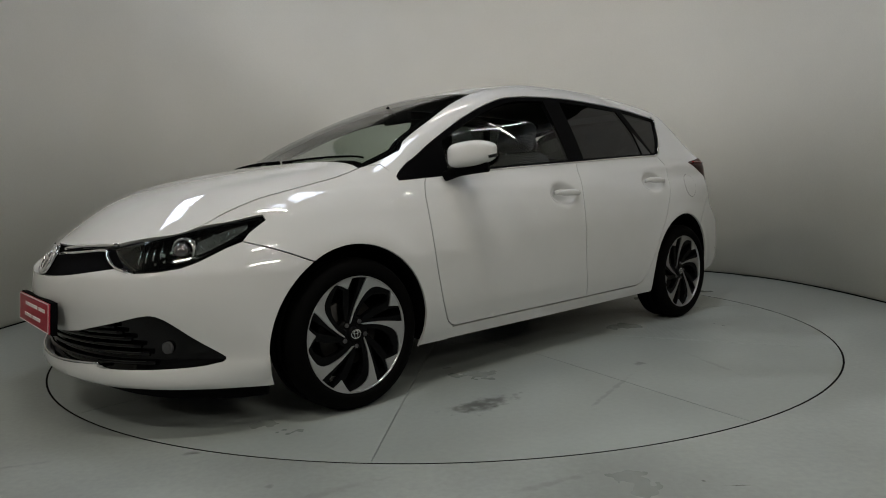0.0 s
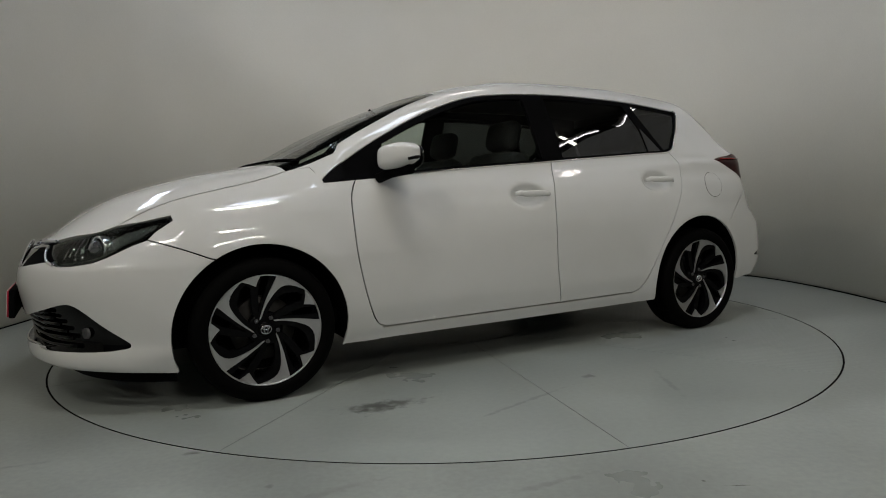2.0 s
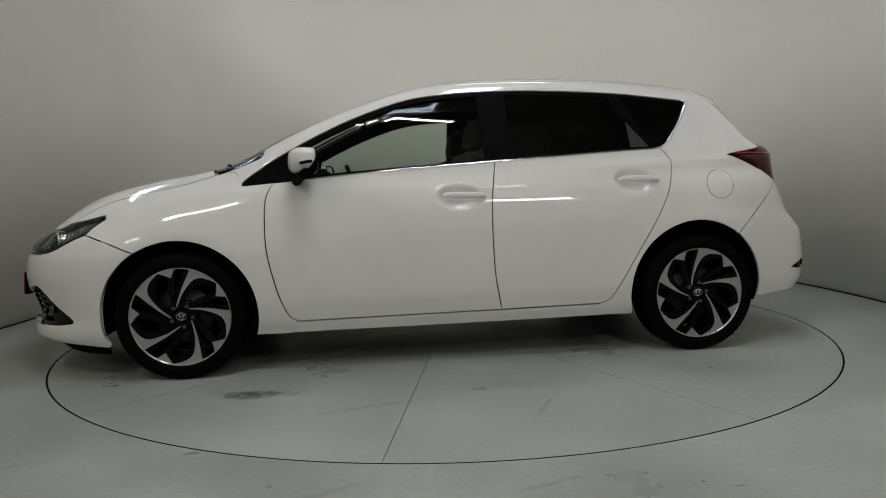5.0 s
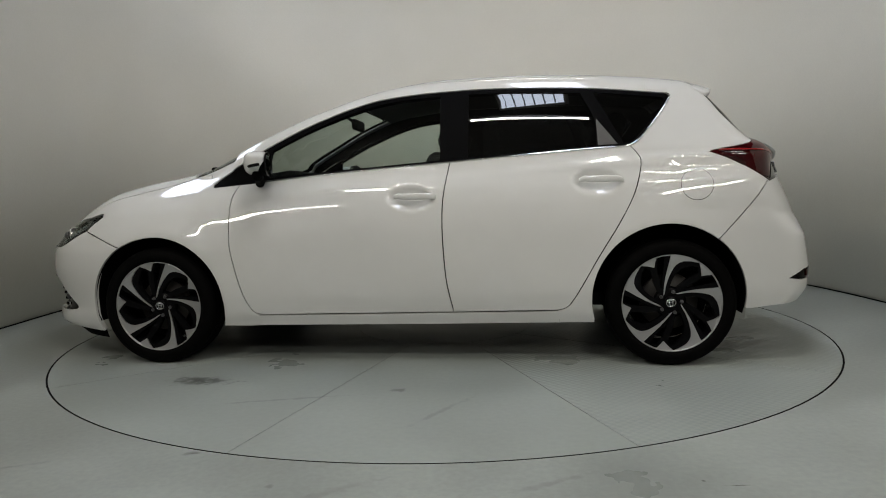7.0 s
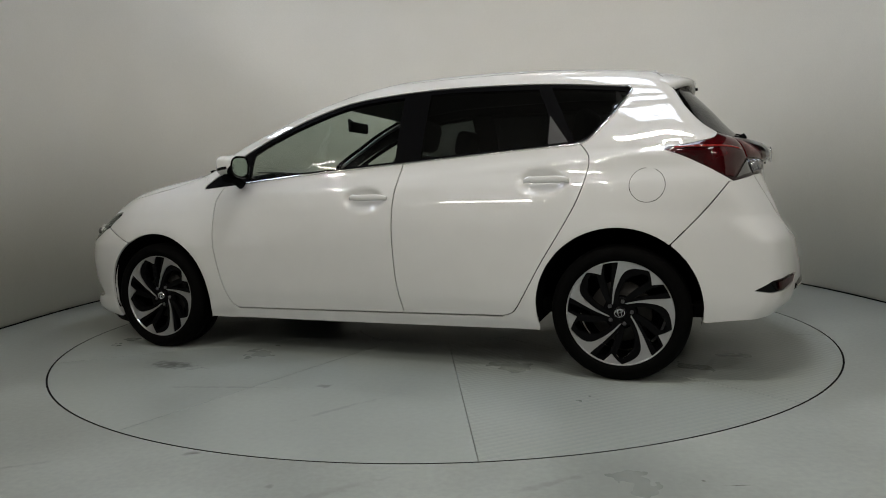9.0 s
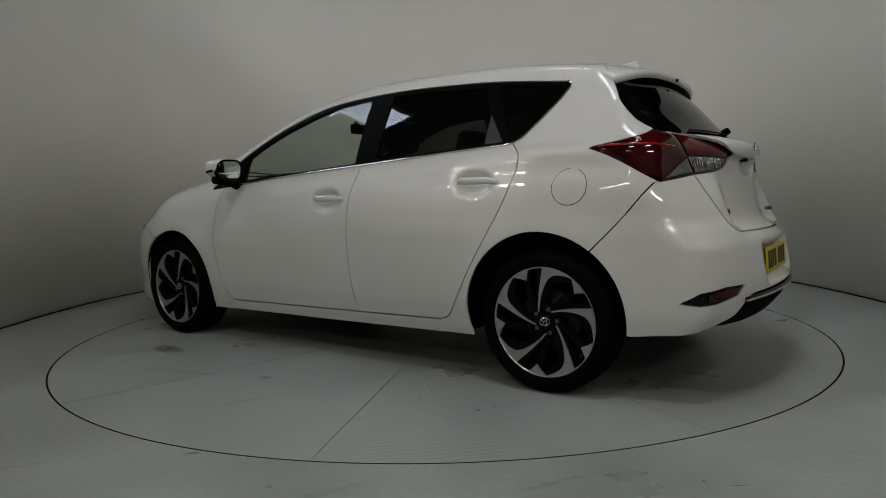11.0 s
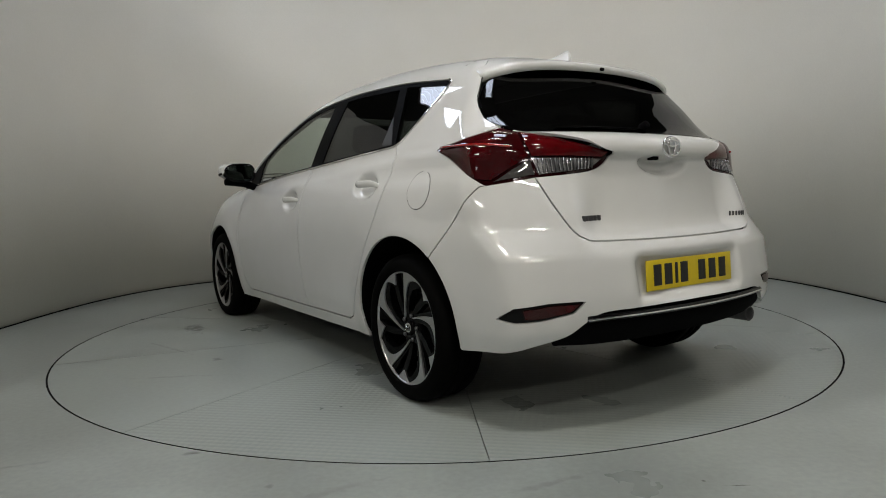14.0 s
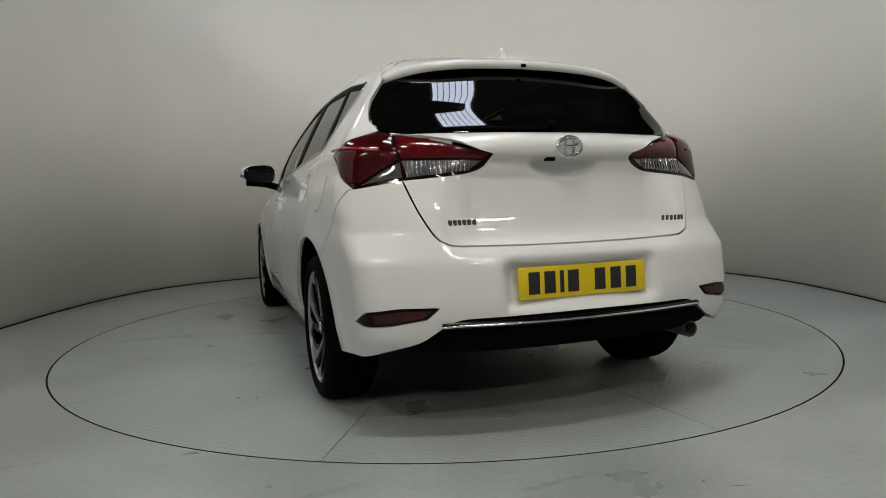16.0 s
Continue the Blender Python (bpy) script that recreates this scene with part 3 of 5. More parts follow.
LAMP_LOW = G([(-1.745, 0.735, 0.873), (-1.69, 0.765, 0.91), (-1.653, 0.787, 0.94), (-1.57, 0.785, 0.985), (-1.485, 0.78, 1.018)])
LAMP_TOP = G([(-1.485, 0.78, 1.022), (-1.56, 0.775, 1.034), (-1.624, 0.768, 1.044), (-1.680, 0.72, 1.063), (-1.70, 0.640, 1.088)])
LAMP_IN_TOP = G([(-1.70, 0.640, 1.088), (-1.745, 0.61, 1.074), (-1.855, 0.503, 1.045), (-1.90, 0.40, 1.018), (-1.931, 0.295, 0.990)])
LAMP_IN_LOW = G([(-1.931, 0.295, 0.985), (-1.922, 0.32, 0.95), (-1.905, 0.37, 0.925), (-1.875, 0.46, 0.912), (-1.831, 0.588, 0.901)])
GATE_SEAM = G([(-1.831, 0.588, 0.901), (-1.871, 0.535, 0.789), (-1.905, 0.49, 0.707), (-1.93, 0.465, 0.682), (-1.965, 0.43, 0.669), (-2.0, 0.25, 0.665), (-2.03, 0.0, 0.664)])
HATCH_SIDE = G([(-1.70, 0.640, 1.088), (-1.64, 0.652, 1.12), (-1.600, 0.648, 1.165), (-1.564, 0.631, 1.212), (-1.531, 0.590, 1.276), (-1.505, 0.555, 1.312), (-1.44, 0.47, 1.372), (-1.40, 0.44, 1.39)])


def settle(kind, pts, step=0.025):
    """A rounded line near the surface, laid onto it."""
    return from_flat(kind, to_flat(kind, smooth_line(pts, step)))


TAIL_SEAM = side_pts(smooth_line([(-1.745, 0.873), (-1.64, 0.745), (-1.512, 0.609)], 0.02))
LAMP_LOW, LAMP_TOP, LAMP_IN_TOP, LAMP_IN_LOW, GATE_SEAM = [settle("tail", q) for q in (LAMP_LOW, LAMP_TOP, LAMP_IN_TOP, LAMP_IN_LOW, GATE_SEAM)]
FRONT_SEAM = side_pts(smooth_line([(1.727, 0.700), (1.61, 0.660), (1.491, 0.611)], 0.02))


def handle_bowls(p, n):
    for cx, cz in ((-0.06, 0.836), (-0.965, 0.893)):
        d = ((p[:, 0] - cx - 0.012) / 0.098) ** 2 + ((p[:, 2] - cz + 0.002) / 0.052) ** 2
        p = p - n * (0.026 * np.exp(-d ** 4))[:, None]
    return p


def rear_relief(p, n):
    """The hollow round the number plate."""
    fy = 1 / (1 + np.exp((np.abs(p[:, 1]) - 0.30) / 0.008))
    fz = 1 / (1 + np.exp((np.abs(p[:, 2] - 0.53) - 0.075) / 0.006))
    return p - n * (0.040 * fy * fz)[:, None]


def gate_relief(p, n):
    """The hollow over the gate's handle, under the lip."""
    d = (p[:, 1] / 0.135) ** 2 + ((p[:, 2] - 0.955) / 0.050) ** 2
    edge = 0.972 + 0.07 * p[:, 1] ** 2
    cut = 1 / (1 + np.exp((p[:, 2] - edge + 0.004) / 0.003))
    lip = 0.027 / (1 + np.exp(-(p[:, 2] - edge) / 0.0028)) * np.clip((1.07 - p[:, 2]) / 0.05, 0, 1)
    return p + n * (lip - 0.046 * np.exp(-d ** 4) * cut)[:, None]


def build_body(car):
    g = 0.0028
    hood = both(np.vstack([T([(2.118, 0.0), (2.105, 0.2), (2.05, 0.40)]), T(HOOD_EDGE), T([(1.14, 0.655), (1.20, 0.45), (1.255, 0.2), (1.265, 0.0)])]))
    sheet("bonnet", "girth", [hood], M_PAINT, car, gap=g, label="gloss white bonnet")
    screen = both(np.vstack([T([(1.258, 0.0), (1.245, 0.2), (1.19, 0.45), (1.125, 0.648)]), T(PILLAR), T([(0.295, 0.485), (0.32, 0.25), (0.33, 0.0)])]))
    sheet("windscreen", "girth", [screen], M_GLASS, car, gap=0.003, label="clear windscreen glass", lip=0.0, lift=-0.003)
    sheet("windscreen_seal", "girth", [screen, np.vstack([inset_loop(screen, "girth", 0.035)])], M_GLOSSBLACK, car, lift=-0.0055, lip=0.0)
    roof = both(np.vstack([T([(0.33, 0.0), (0.32, 0.25), (0.295, 0.485)]), T(ROOF_EDGE), T([(-1.40, 0.44), (-1.44, 0.25), (-1.455, 0.0)])]))
    sheet("roof", "girth", [roof], M_PAINT, car, gap=0.001, label="gloss white roof")
    sheet("headlining", "girth", [roof], M_LINING, car, lift=-0.03, lip=0.0, step=0.06)

    frame_front = np.vstack([T([(1.10, 0.655), (1.06, 0.67)]), S([(1.04, 0.985), (1.0, 0.914)])])
    # the arch runs from the front of the rear wheel over the top
    rear_arch = side_pts(np.stack([ARCH_R + ARCH_RR * np.cos(np.radians(np.linspace(-16, 128, 40))), ARCH_ZR + ARCH_RR * np.sin(np.radians(np.linspace(-16, 128, 40)))], -1))
    mono = np.vstack([frame_front, S(GLASS_TOP[::-1]), S(GLASS_REAR[::-1]), S(DOOR_REAR), S([(-0.765, 0.270), (-0.775, 0.205)]), S([(-0.775, 0.205), (-0.94, 0.207)]),
                      rear_arch, TAIL_SEAM[::-1], LAMP_LOW, LAMP_TOP, HATCH_SIDE, T(ROOF_EDGE[::-1]), T(PILLAR[::-1])])
    sheet("side_panel", "girth", [mono], M_PAINT, car, gap=g * 0.7, mirror=True, label="gloss white pillar, roof rail and rear quarter", step=0.026)
    sheet("pillar_lining", "girth", [mono], M_CABIN, car, gap=0.006, lift=-0.028, lip=0.0, mirror=True, step=0.06)

    belt_f = [b for b in BELT if -0.24 < b[0] < 0.85]
    fdoor = np.vstack([S(DOOR_FRONT), S([(0.735, 0.252), (-0.254, 0.263)]), S(DOOR_MID[::-1]), S([(-0.245, 1.0065)] + belt_f[::-1] + [(0.852, 0.925)])])
    sheet("front_door", "girth", [fdoor], M_PAINT, car, gap=g, mirror=True, shape=handle_bowls, label="gloss white front door", step=0.0135)
    rdoor = np.vstack([S(DOOR_MID), S([(-0.254, 0.263), (-0.765, 0.270)]), S(DOOR_REAR[::-1]), S([(-1.12, 1.062), (-0.81, 1.043), (-0.245, 1.0065)])])
    sheet("rear_door", "girth", [rdoor], M_PAINT, car, gap=g, mirror=True, shape=handle_bowls, label="gloss white rear door", step=0.0135)
    for d in (fdoor, rdoor):
        sheet("door_lining", "girth", [d], M_CABIN, car, gap=0.01, lift=-0.05, lip=0.0, mirror=True, step=0.08)
    sill = np.vstack([S([(0.765, 0.247), (0.735, 0.247), (-0.254, 0.258), (-0.775, 0.265)]), S([(-0.775, 0.205), (0.0, 0.197), (0.765, 0.193)])])
    sheet("sill", "girth", [sill], M_PAINT, car, gap=0.001, mirror=True, lip=0.05, label="gloss white sill")
    front_arch = np.stack([ARCH_F + ARCH_RF * np.cos(np.radians(np.linspace(198, 59.5, 40))), ARCH_ZF + ARCH_RF * np.sin(np.radians(np.linspace(198, 59.5, 40)))], -1)
    wing = np.vstack([S([(1.0, 0.914), (0.93, 0.919), (0.852, 0.925)]), S(DOOR_FRONT), S([(0.765, 0.25), (0.765, 0.193), (0.952, 0.191)]),
                      side_pts(front_arch),
                      FRONT_SEAM[::-1],
                      G([(1.70, 0.755, 0.730), (1.632, 0.735, 0.768), (1.636, 0.720, 0.785), (1.745, 0.69, 0.766)]), T(HOOD_EDGE[2:]), T([(1.10, 0.655), (1.06, 0.67)]), S([(1.04, 0.985), (1.0, 0.93)])])
    sheet("front_wing", "girth", [wing], M_PAINT, car, gap=g, mirror=True, label="gloss white front wing", step=0.024)


def inset_loop(loop, kind, g):
    return from_flat(kind, inset(resample(to_flat(kind, loop), 0.03), g))


def build_windows(car):
    dlo = np.vstack([S(BELT), S(GLASS_REAR), S(GLASS_TOP)])
    pane_f = np.vstack([S([(0.70, 0.957), (0.327, 0.985), (-0.195, 1.020)]), S([(-0.195, 1.020), (-0.185, 1.357)]), S([(-0.185, 1.357), (0.05, 1.338), (0.22, 1.300), (0.45, 1.215), (0.66, 1.112), (0.695, 1.08), (0.70, 0.957)])])
    pane_r = np.vstack([S([(-0.335, 1.030), (-0.965, 1.068)]), S([(-0.965, 1.068), (-0.962, 1.20), (-0.90, 1.343)]), S([(-0.90, 1.343), (-0.54, 1.360), (-0.335, 1.362)]), S([(-0.335, 1.362), (-0.335, 1.030)])])
    pane_q = np.vstack([S([(-1.095, 1.077), (-1.14, 1.09), (-1.19, 1.14), (-1.255, 1.212), (-1.308, 1.288), (-1.305, 1.305)]), S([(-1.305, 1.305), (-0.965, 1.345)]), S([(-0.965, 1.345), (-1.095, 1.077)])])
    sheet("window_frame", "girth", [dlo, pane_f, pane_r, pane_q], M_FRAMEBLACK, car, gap=0.001, lip=0.02, lift=-0.004, mirror=True, label="satin black window surround", step=0.025)
    for nm, p, m, lab in (("front_window", pane_f, M_GLASS, "clear front door glass"), ("rear_window", pane_r, M_PRIVACY, "dark privacy glass"), ("quarter_window", pane_q, M_PRIVACY, "dark privacy quarter glass")):
        sheet(nm, "girth", [p], m, car, gap=-0.004, lip=0.0, lift=-0.0075, mirror=True, label=lab, step=0.04)
    filler = np.vstack([S([(-0.972, 1.068), (-0.970, 1.205)]), S([(-0.970, 1.205), (-1.065, 1.072)]), S([(-1.065, 1.072), (-0.972, 1.068)])])
    sheet("corner_filler", "girth", [filler], M_FILLER, car, lip=0.003, lift=-0.001, mirror=True, label="dark grey corner filler of the rear door", step=0.03)
    line = np.vstack([S(BELT[1:]), S(GLASS_REAR)])
    n = normal_at(line)
    for s in (1, -1):
        bm = bmesh.new()
        tube(bm, [(a[0], s * a[1], a[2]) for a in line + n * 0.001], 0.0055, 8)
        part("belt_moulding", bm, M_CHROME, car, "thin chrome strip under the side glass")
    glass = both(np.vstack([E([(0.0, 1.0765), (0.3, 1.0765), (0.53, 1.075), (0.612, 1.082)], -1), G([(-1.64, 0.638, 1.12), (-1.600, 0.634, 1.165), (-1.564, 0.618, 1.212), (-1.538, 0.582, 1.262), (-1.527, 0.54, 1.29)]), E([(0.50, 1.313), (0.341, 1.340), (0.0, 1.357)], -1)]))
    sheet("rear_glass", "tail", [glass], M_PRIVACY, car, lip=0.0, lift=-0.002, label="dark privacy rear glass")
    sheet("rear_glass_seal", "tail", [glass, inset_loop(glass, "tail", 0.05)], M_GLOSSBLACK, car, lip=0.0, lift=-0.005)


def build_rear(car):
    g = 0.0028
    arch_r = np.stack([ARCH_R + ARCH_RR * np.cos(np.radians(np.linspace(129.5, 188, 18))), ARCH_ZR + ARCH_RR * np.sin(np.radians(np.linspace(129.5, 188, 18)))], -1)
    low = E([(0.0, 0.430), (0.30, 0.426), (0.47, 0.420), (0.54, 0.385), (0.60, 0.345), (0.70, 0.312), (0.76, 0.287)], -1)
    left = np.vstack([low, G([(-1.70, 0.80, 0.272), (-1.66, 0.81, 0.268)]), side_pts(arch_r[::-1]), TAIL_SEAM[::-1], G([(-1.79, 0.66, 0.888)]), GATE_SEAM])
    refl = G([(-1.832, 0.772, 0.412), (-1.88, 0.73, 0.452), (-1.95, 0.64, 0.466), (-2.008, 0.528, 0.466), (-1.99, 0.565, 0.430), (-1.93, 0.66, 0.410), (-1.88, 0.73, 0.404)])
    sheet("rear_bumper", "tail", [both(left), refl, flip_y(refl)], M_PAINT, car, gap=g, shape=rear_relief, label="gloss white rear bumper", step=0.014, lip=0.02)
    sheet("reflector_housing", "tail", [refl], M_GLOSSBLACK, car, lift=-0.006, lip=0.0, mirror=True, step=0.02)
    red = G([(-1.90, 0.71, 0.446), (-1.95, 0.64, 0.458), (-1.998, 0.545, 0.459), (-1.985, 0.575, 0.435), (-1.93, 0.66, 0.418), (-1.90, 0.70, 0.418)])
    sheet("reflector", "tail", [red], M_RED, car, lift=0.0, lip=0.008, mirror=True, label="red reflector", step=0.02)
    diff = both(np.vstack([E([(0.0, 0.285), (0.4, 0.285), (0.62, 0.30)], -1), E([(0.64, 0.322), (0.60, 0.343), (0.54, 0.387), (0.47, 0.422), (0.30, 0.428), (0.0, 0.432)], -1)]))
    sheet("rear_diffuser", "tail", [diff], M_BLACK, car, lift=-0.016, lip=0.08, label="black plastic rear diffuser")
    line = E([(-0.53, 0.402), (-0.44, 0.405), (-0.2, 0.406), (0.2, 0.406), (0.44, 0.405), (0.53, 0.402)], -1)
    bm = bmesh.new()
    tube(bm, line - normal_at(line) * 0.004, 0.013, 10)
    part("diffuser_lip", bm, M_GLOSSBLACK, car, "gloss black lip over the diffuser")
    bm = bmesh.new()
    tube(bm, line + normal_at(line) * 0.008, 0.0038, 8)
    part("diffuser_trim", bm, M_CHROME, car, "bright trim bar")
    gate = both(np.vstack([E([(0.0, 1.073), (0.3, 1.073), (0.53, 1.07), (0.61, 1.076)], -1), LAMP_IN_TOP[3:], LAMP_IN_LOW, GATE_SEAM]))
    sheet("tailgate", "tail", [gate], M_PAINT, car, gap=g, shape=gate_relief, label="gloss white tailgate", step=0.011)
    # lamps
    whole = np.vstack([LAMP_LOW, LAMP_TOP, LAMP_IN_TOP, LAMP_IN_LOW, G([(-1.79, 0.66, 0.888)])])
    for s in (1, -1):
        lamp = sheet("tail_lamp", "tail", [whole], M_REDDARK, car, lift=-0.004, lip=0.02, label="red and clear wraparound tail lamp", step=0.02)[0]
        clear_a = G([(-1.915, 0.325, 0.966), (-1.905, 0.37, 0.934), (-1.875, 0.46, 0.920), (-1.836, 0.575, 0.909), (-1.826, 0.600, 0.972), (-1.88, 0.46, 0.970)])
        clear_b = G([(-1.826, 0.605, 0.968), (-1.834, 0.590, 0.910), (-1.79, 0.655, 0.899), (-1.755, 0.715, 0.886), (-1.79, 0.656, 0.932)])
        red_a = np.vstack([LAMP_LOW[2:], LAMP_TOP, LAMP_IN_TOP[:1], G([(-1.758, 0.605, 1.070), (-1.826, 0.610, 0.975), (-1.79, 0.662, 0.938), (-1.752, 0.722, 0.892)])])
        red_b = np.vstack([G([(-1.765, 0.598, 1.068)]), LAMP_IN_TOP[4:], G([(-1.915, 0.325, 0.971), (-1.88, 0.46, 0.976), (-1.83, 0.602, 0.977)])])
        for nm, lp, m, b, lab in (("red_lens", red_a, M_RED, 0.014, "dark red lens"), ("red_lens", red_b, M_REDBRIGHT, 0.010, "bright red lens"), ("clear_lens", clear_a, M_CLEAR, 0.006, "clear ribbed lens"), ("smoked_lens", clear_b, M_SMOKE, 0.006, "smoked grey lens")):
            sheet(nm, "tail", [lp], m, lamp, lab, lip=0.012, gap=0.0015, bulge=b, step=0.014)
        q = smooth_line(G([(-1.525, 0.778, 1.018), (-1.62, 0.775, 1.020), (-1.71, 0.72, 1.018), (-1.78, 0.66, 1.008)]), 0.02)
        q = from_flat("tail", to_flat("tail", q))
        bm = bmesh.new()
        tube(bm, q + normal_at(q) * 0.0125, 0.0045, 8)
        part("light_guide", bm, M_REDGUIDE, lamp)
        for k in range(15):
            f = (k + 0.6) / 15
            yy = 0.59 - 0.225 * f
            q = E([(yy, 0.914 + 0.016 * f), (yy - 0.004, 0.968)], -1, 0.02)
            bm = bmesh.new()
            tube(bm, q + normal_at(q) * 0.0055, 0.0028, 6)
            part("lens_rib", bm, M_NUT if k % 5 == 4 else M_RIB, lamp)
        if s == -1:
            lamp.scale = (1, -1, 1)
            for o in (lamp, *lamp.children):
                o.data.transform(Matrix.Diagonal((1, -1, 1, 1)))
                o.data.flip_normals()
            lamp.scale = (1, 1, 1)
    # spoiler
    bm = bmesh.new()
    rows, under = [], []
    for y in np.linspace(-0.575, 0.575, 41):
        k = abs(y) / 0.575
        xt = -1.614 + 0.04 * k ** 2 + 0.065 * k ** 6
        zt = 1.384 - 0.030 * k ** 2 - 0.036 * k ** 5
        xf = -1.425 + 0.045 * k ** 2 + 0.02 * k ** 6
        root = top_pts([(xf, y * 0.93)])[0]
        zr = root[2] + 0.001
        row = [(xf, y * (0.90 + 0.06 * (1 - k)), zr)]
        for t in (0.25, 0.5, 0.75, 0.92):
            row.append((xf + (xt - xf) * t, y * (0.93 + 0.07 * t), zr + (zt - zr) * t + 0.004 * math.sin(math.pi * t)))
        row += [(xt, y, zt - 0.005), (xt + 0.005, y, zt - 0.026), (xt + 0.012, y, zt - 0.031)]
        under.append([row[-1], (xt + 0.034, y * 0.985, zt - 0.033), (xt + 0.14, y * 0.96, zt - 0.026)])
        rows.append([bm.verts.new(p) for p in row])
    for a, b in zip(rows[:-1], rows[1:]):
        for j in range(len(a) - 1):
            bm.faces.new((a[j], a[j + 1], b[j + 1], b[j]))
    bm.faces.new(rows[0])
    bm.faces.new(rows[-1][::-1])
    bmesh.ops.recalc_face_normals(bm, faces=bm.faces)
    spoiler = part("roof_spoiler", bm, M_PAINT, car, "gloss white roof spoiler")
    bm = bmesh.new()
    rows = [[bm.verts.new(p) for p in row] for row in under]
    for a, b in zip(rows[:-1], rows[1:]):
        for j in range(2):
            bm.faces.new((a[j], b[j], b[j + 1], a[j + 1]))
    # Black stands in for the shade beneath the lip of the white spoiler.
    part("underside", bm, M_GLOSSBLACK, spoiler, "underside in gloss black, standing for shade under the lip")
    bm = bmesh.new()
    box(bm, (0.012, 0.022, 0.014), (-1.616, 0, 1.366), 0.004)
    part("washer_jet", bm, M_BLACK, car)
    # fin aerial
    bm = bmesh.new()
    prof = [(-1.425, 0.0, 0.026), (-1.422, 0.035, 0.014), (-1.412, 0.050, 0.006), (-1.375, 0.038, 0.016), (-1.315, 0.018, 0.022), (-1.255, 0.0, 0.008)]
    rows = []
    for x, h, w in prof:
        zz = float(top_pts([(x, 0)])[0][2])
        rows.append([bm.verts.new((x, w, zz - 0.004)), bm.verts.new((x, w * 0.5, zz + h * 0.8 + 0.001)), bm.verts.new((x, 0, zz + h + 0.002)), bm.verts.new((x, -w * 0.5, zz + h * 0.8 + 0.001)), bm.verts.new((x, -w, zz - 0.004))])
    for a, b in zip(rows[:-1], rows[1:]):
        for j in range(4):
            bm.faces.new((a[j], b[j], b[j + 1], a[j + 1]))
    bm.faces.new(rows[0][::-1])
    bm.faces.new(rows[-1])
    bmesh.ops.recalc_face_normals(bm, faces=bm.faces)
    part("fin_aerial", bm, M_PAINT, car, "small white fin aerial")
    # wiper
    pv = end_pts([(0.0, 1.085)], -1)[0]
    bm = bmesh.new()
    lathe(bm, [(0.0, 0.014), (0.012, 0.014), (0.016, 0.010), (0.018, -0.02)], 20, "Z")
    bmesh.ops.transform(bm, matrix=Matrix.Translation((pv[0], pv[1], pv[2] + 0.02)) @ pose(0, 0, 0, 0, -60, 0), verts=bm.verts)
    arm = E([(0.0, 1.088), (0.15, 1.086), (0.33, 1.086)], -1)
    tube(bm, arm + normal_at(arm) * 0.005, 0.0028, 8)
    wiper = part("rear_wiper", bm, M_BLACK, car, "black rear wiper")
    bm = bmesh.new()
    blade = E([(0.08, 1.086), (0.3, 1.089), (0.44, 1.086)], -1)
    tube(bm, blade + normal_at(blade) * 0.004, 0.0035, 6)
    part("blade", bm, M_RUBBER, wiper)
    c = end_pts([(0.06, 0.968)], -1)[0]
    bm = bmesh.new()
    box(bm, (0.03, 0.035, 0.016), (c[0] + 0.005, 0.06, 0.968), 0.004)
    part("reversing_camera", bm, M_BLACK, car)
    seam = [(-1.423 + 0.045 * (abs(y) / 0.575) ** 2 + 0.02 * (abs(y) / 0.575) ** 6, y * 0.93) for y in np.linspace(-0.575, 0.575, 31)]
    q = top_pts(seam)
    bm = bmesh.new()
    tube(bm, np.vstack([flip_y(settle("girth", HATCH_SIDE[3:7]))[::1], q, settle("girth", HATCH_SIDE[3:7])[::-1]]) + [0, 0, -0.0004], 0.0012, 6)
    part("hatch_gap", bm, M_GAP, car)
    # badges and plate
    c = end_pts([(0.0, 1.010)], -1)[0]
    bm = bmesh.new()
    for a, b, oz in ((0.052, 0.036, 0.0), (0.019, 0.033, 0.0), (0.036, 0.013, 0.014)):
        tube(bm, [(c[0] - 0.032, a * math.cos(w), c[2] + oz + b * math.sin(w)) for w in np.linspace(0, 2 * np.pi, 40, endpoint=False)], 0.0052, 8, True)
    part("emblem", bm, M_CHROME, car, "chrome oval emblem")
    for y0, y1, z in ((0.475, 0.355, 0.748), (-0.425, -0.52, 0.735)):
        n = 6
        for i in range(n):
            y = y0 + (y1 - y0) * (i + 0.5) / n
            p = end_pts([(y, z)], -1)[0]
            bm = bmesh.new()
            box(bm, (0.006, abs(y1 - y0) / n * 0.72, 0.020), (p[0] - 0.002, p[1], p[2]), 0.002, pose(0, 0, 0, 0, 0, -math.degrees(math.atan(0.6 * y))))
            part("lettering", bm, M_NUT, car, "small chrome letter bar")
    plate = new("number_plate")
    plate.parent = car
    plate.location = (-2.058, 0, 0.532)
    plate.rotation_euler = (0, radians(3), 0)
    bm = bmesh.new()
    box(bm, (0.006, 0.522, 0.113), (0, 0, 0), 0.003)
    part("plate", bm, M_YELLOW, plate, "yellow reflective plate")
    for y, w in ((0.200, 0.044), (0.138, 0.044), (0.090, 0.016), (0.044, 0.044), (-0.066, 0.044), (-0.132, 0.044), (-0.198, 0.044)):
        bm = bmesh.new()
        box(bm, (0.002, w, 0.078), (-0.0036, y, 0), 0.0006)
        part("bar", bm, M_INK, plate)
    # exhaust
    bm = bmesh.new()
    lathe(bm, [(0.024, -0.02), (0.027, 0.14), (0.031, 0.145), (0.033, 0.14), (0.033, -0.10)], 32, "Y")
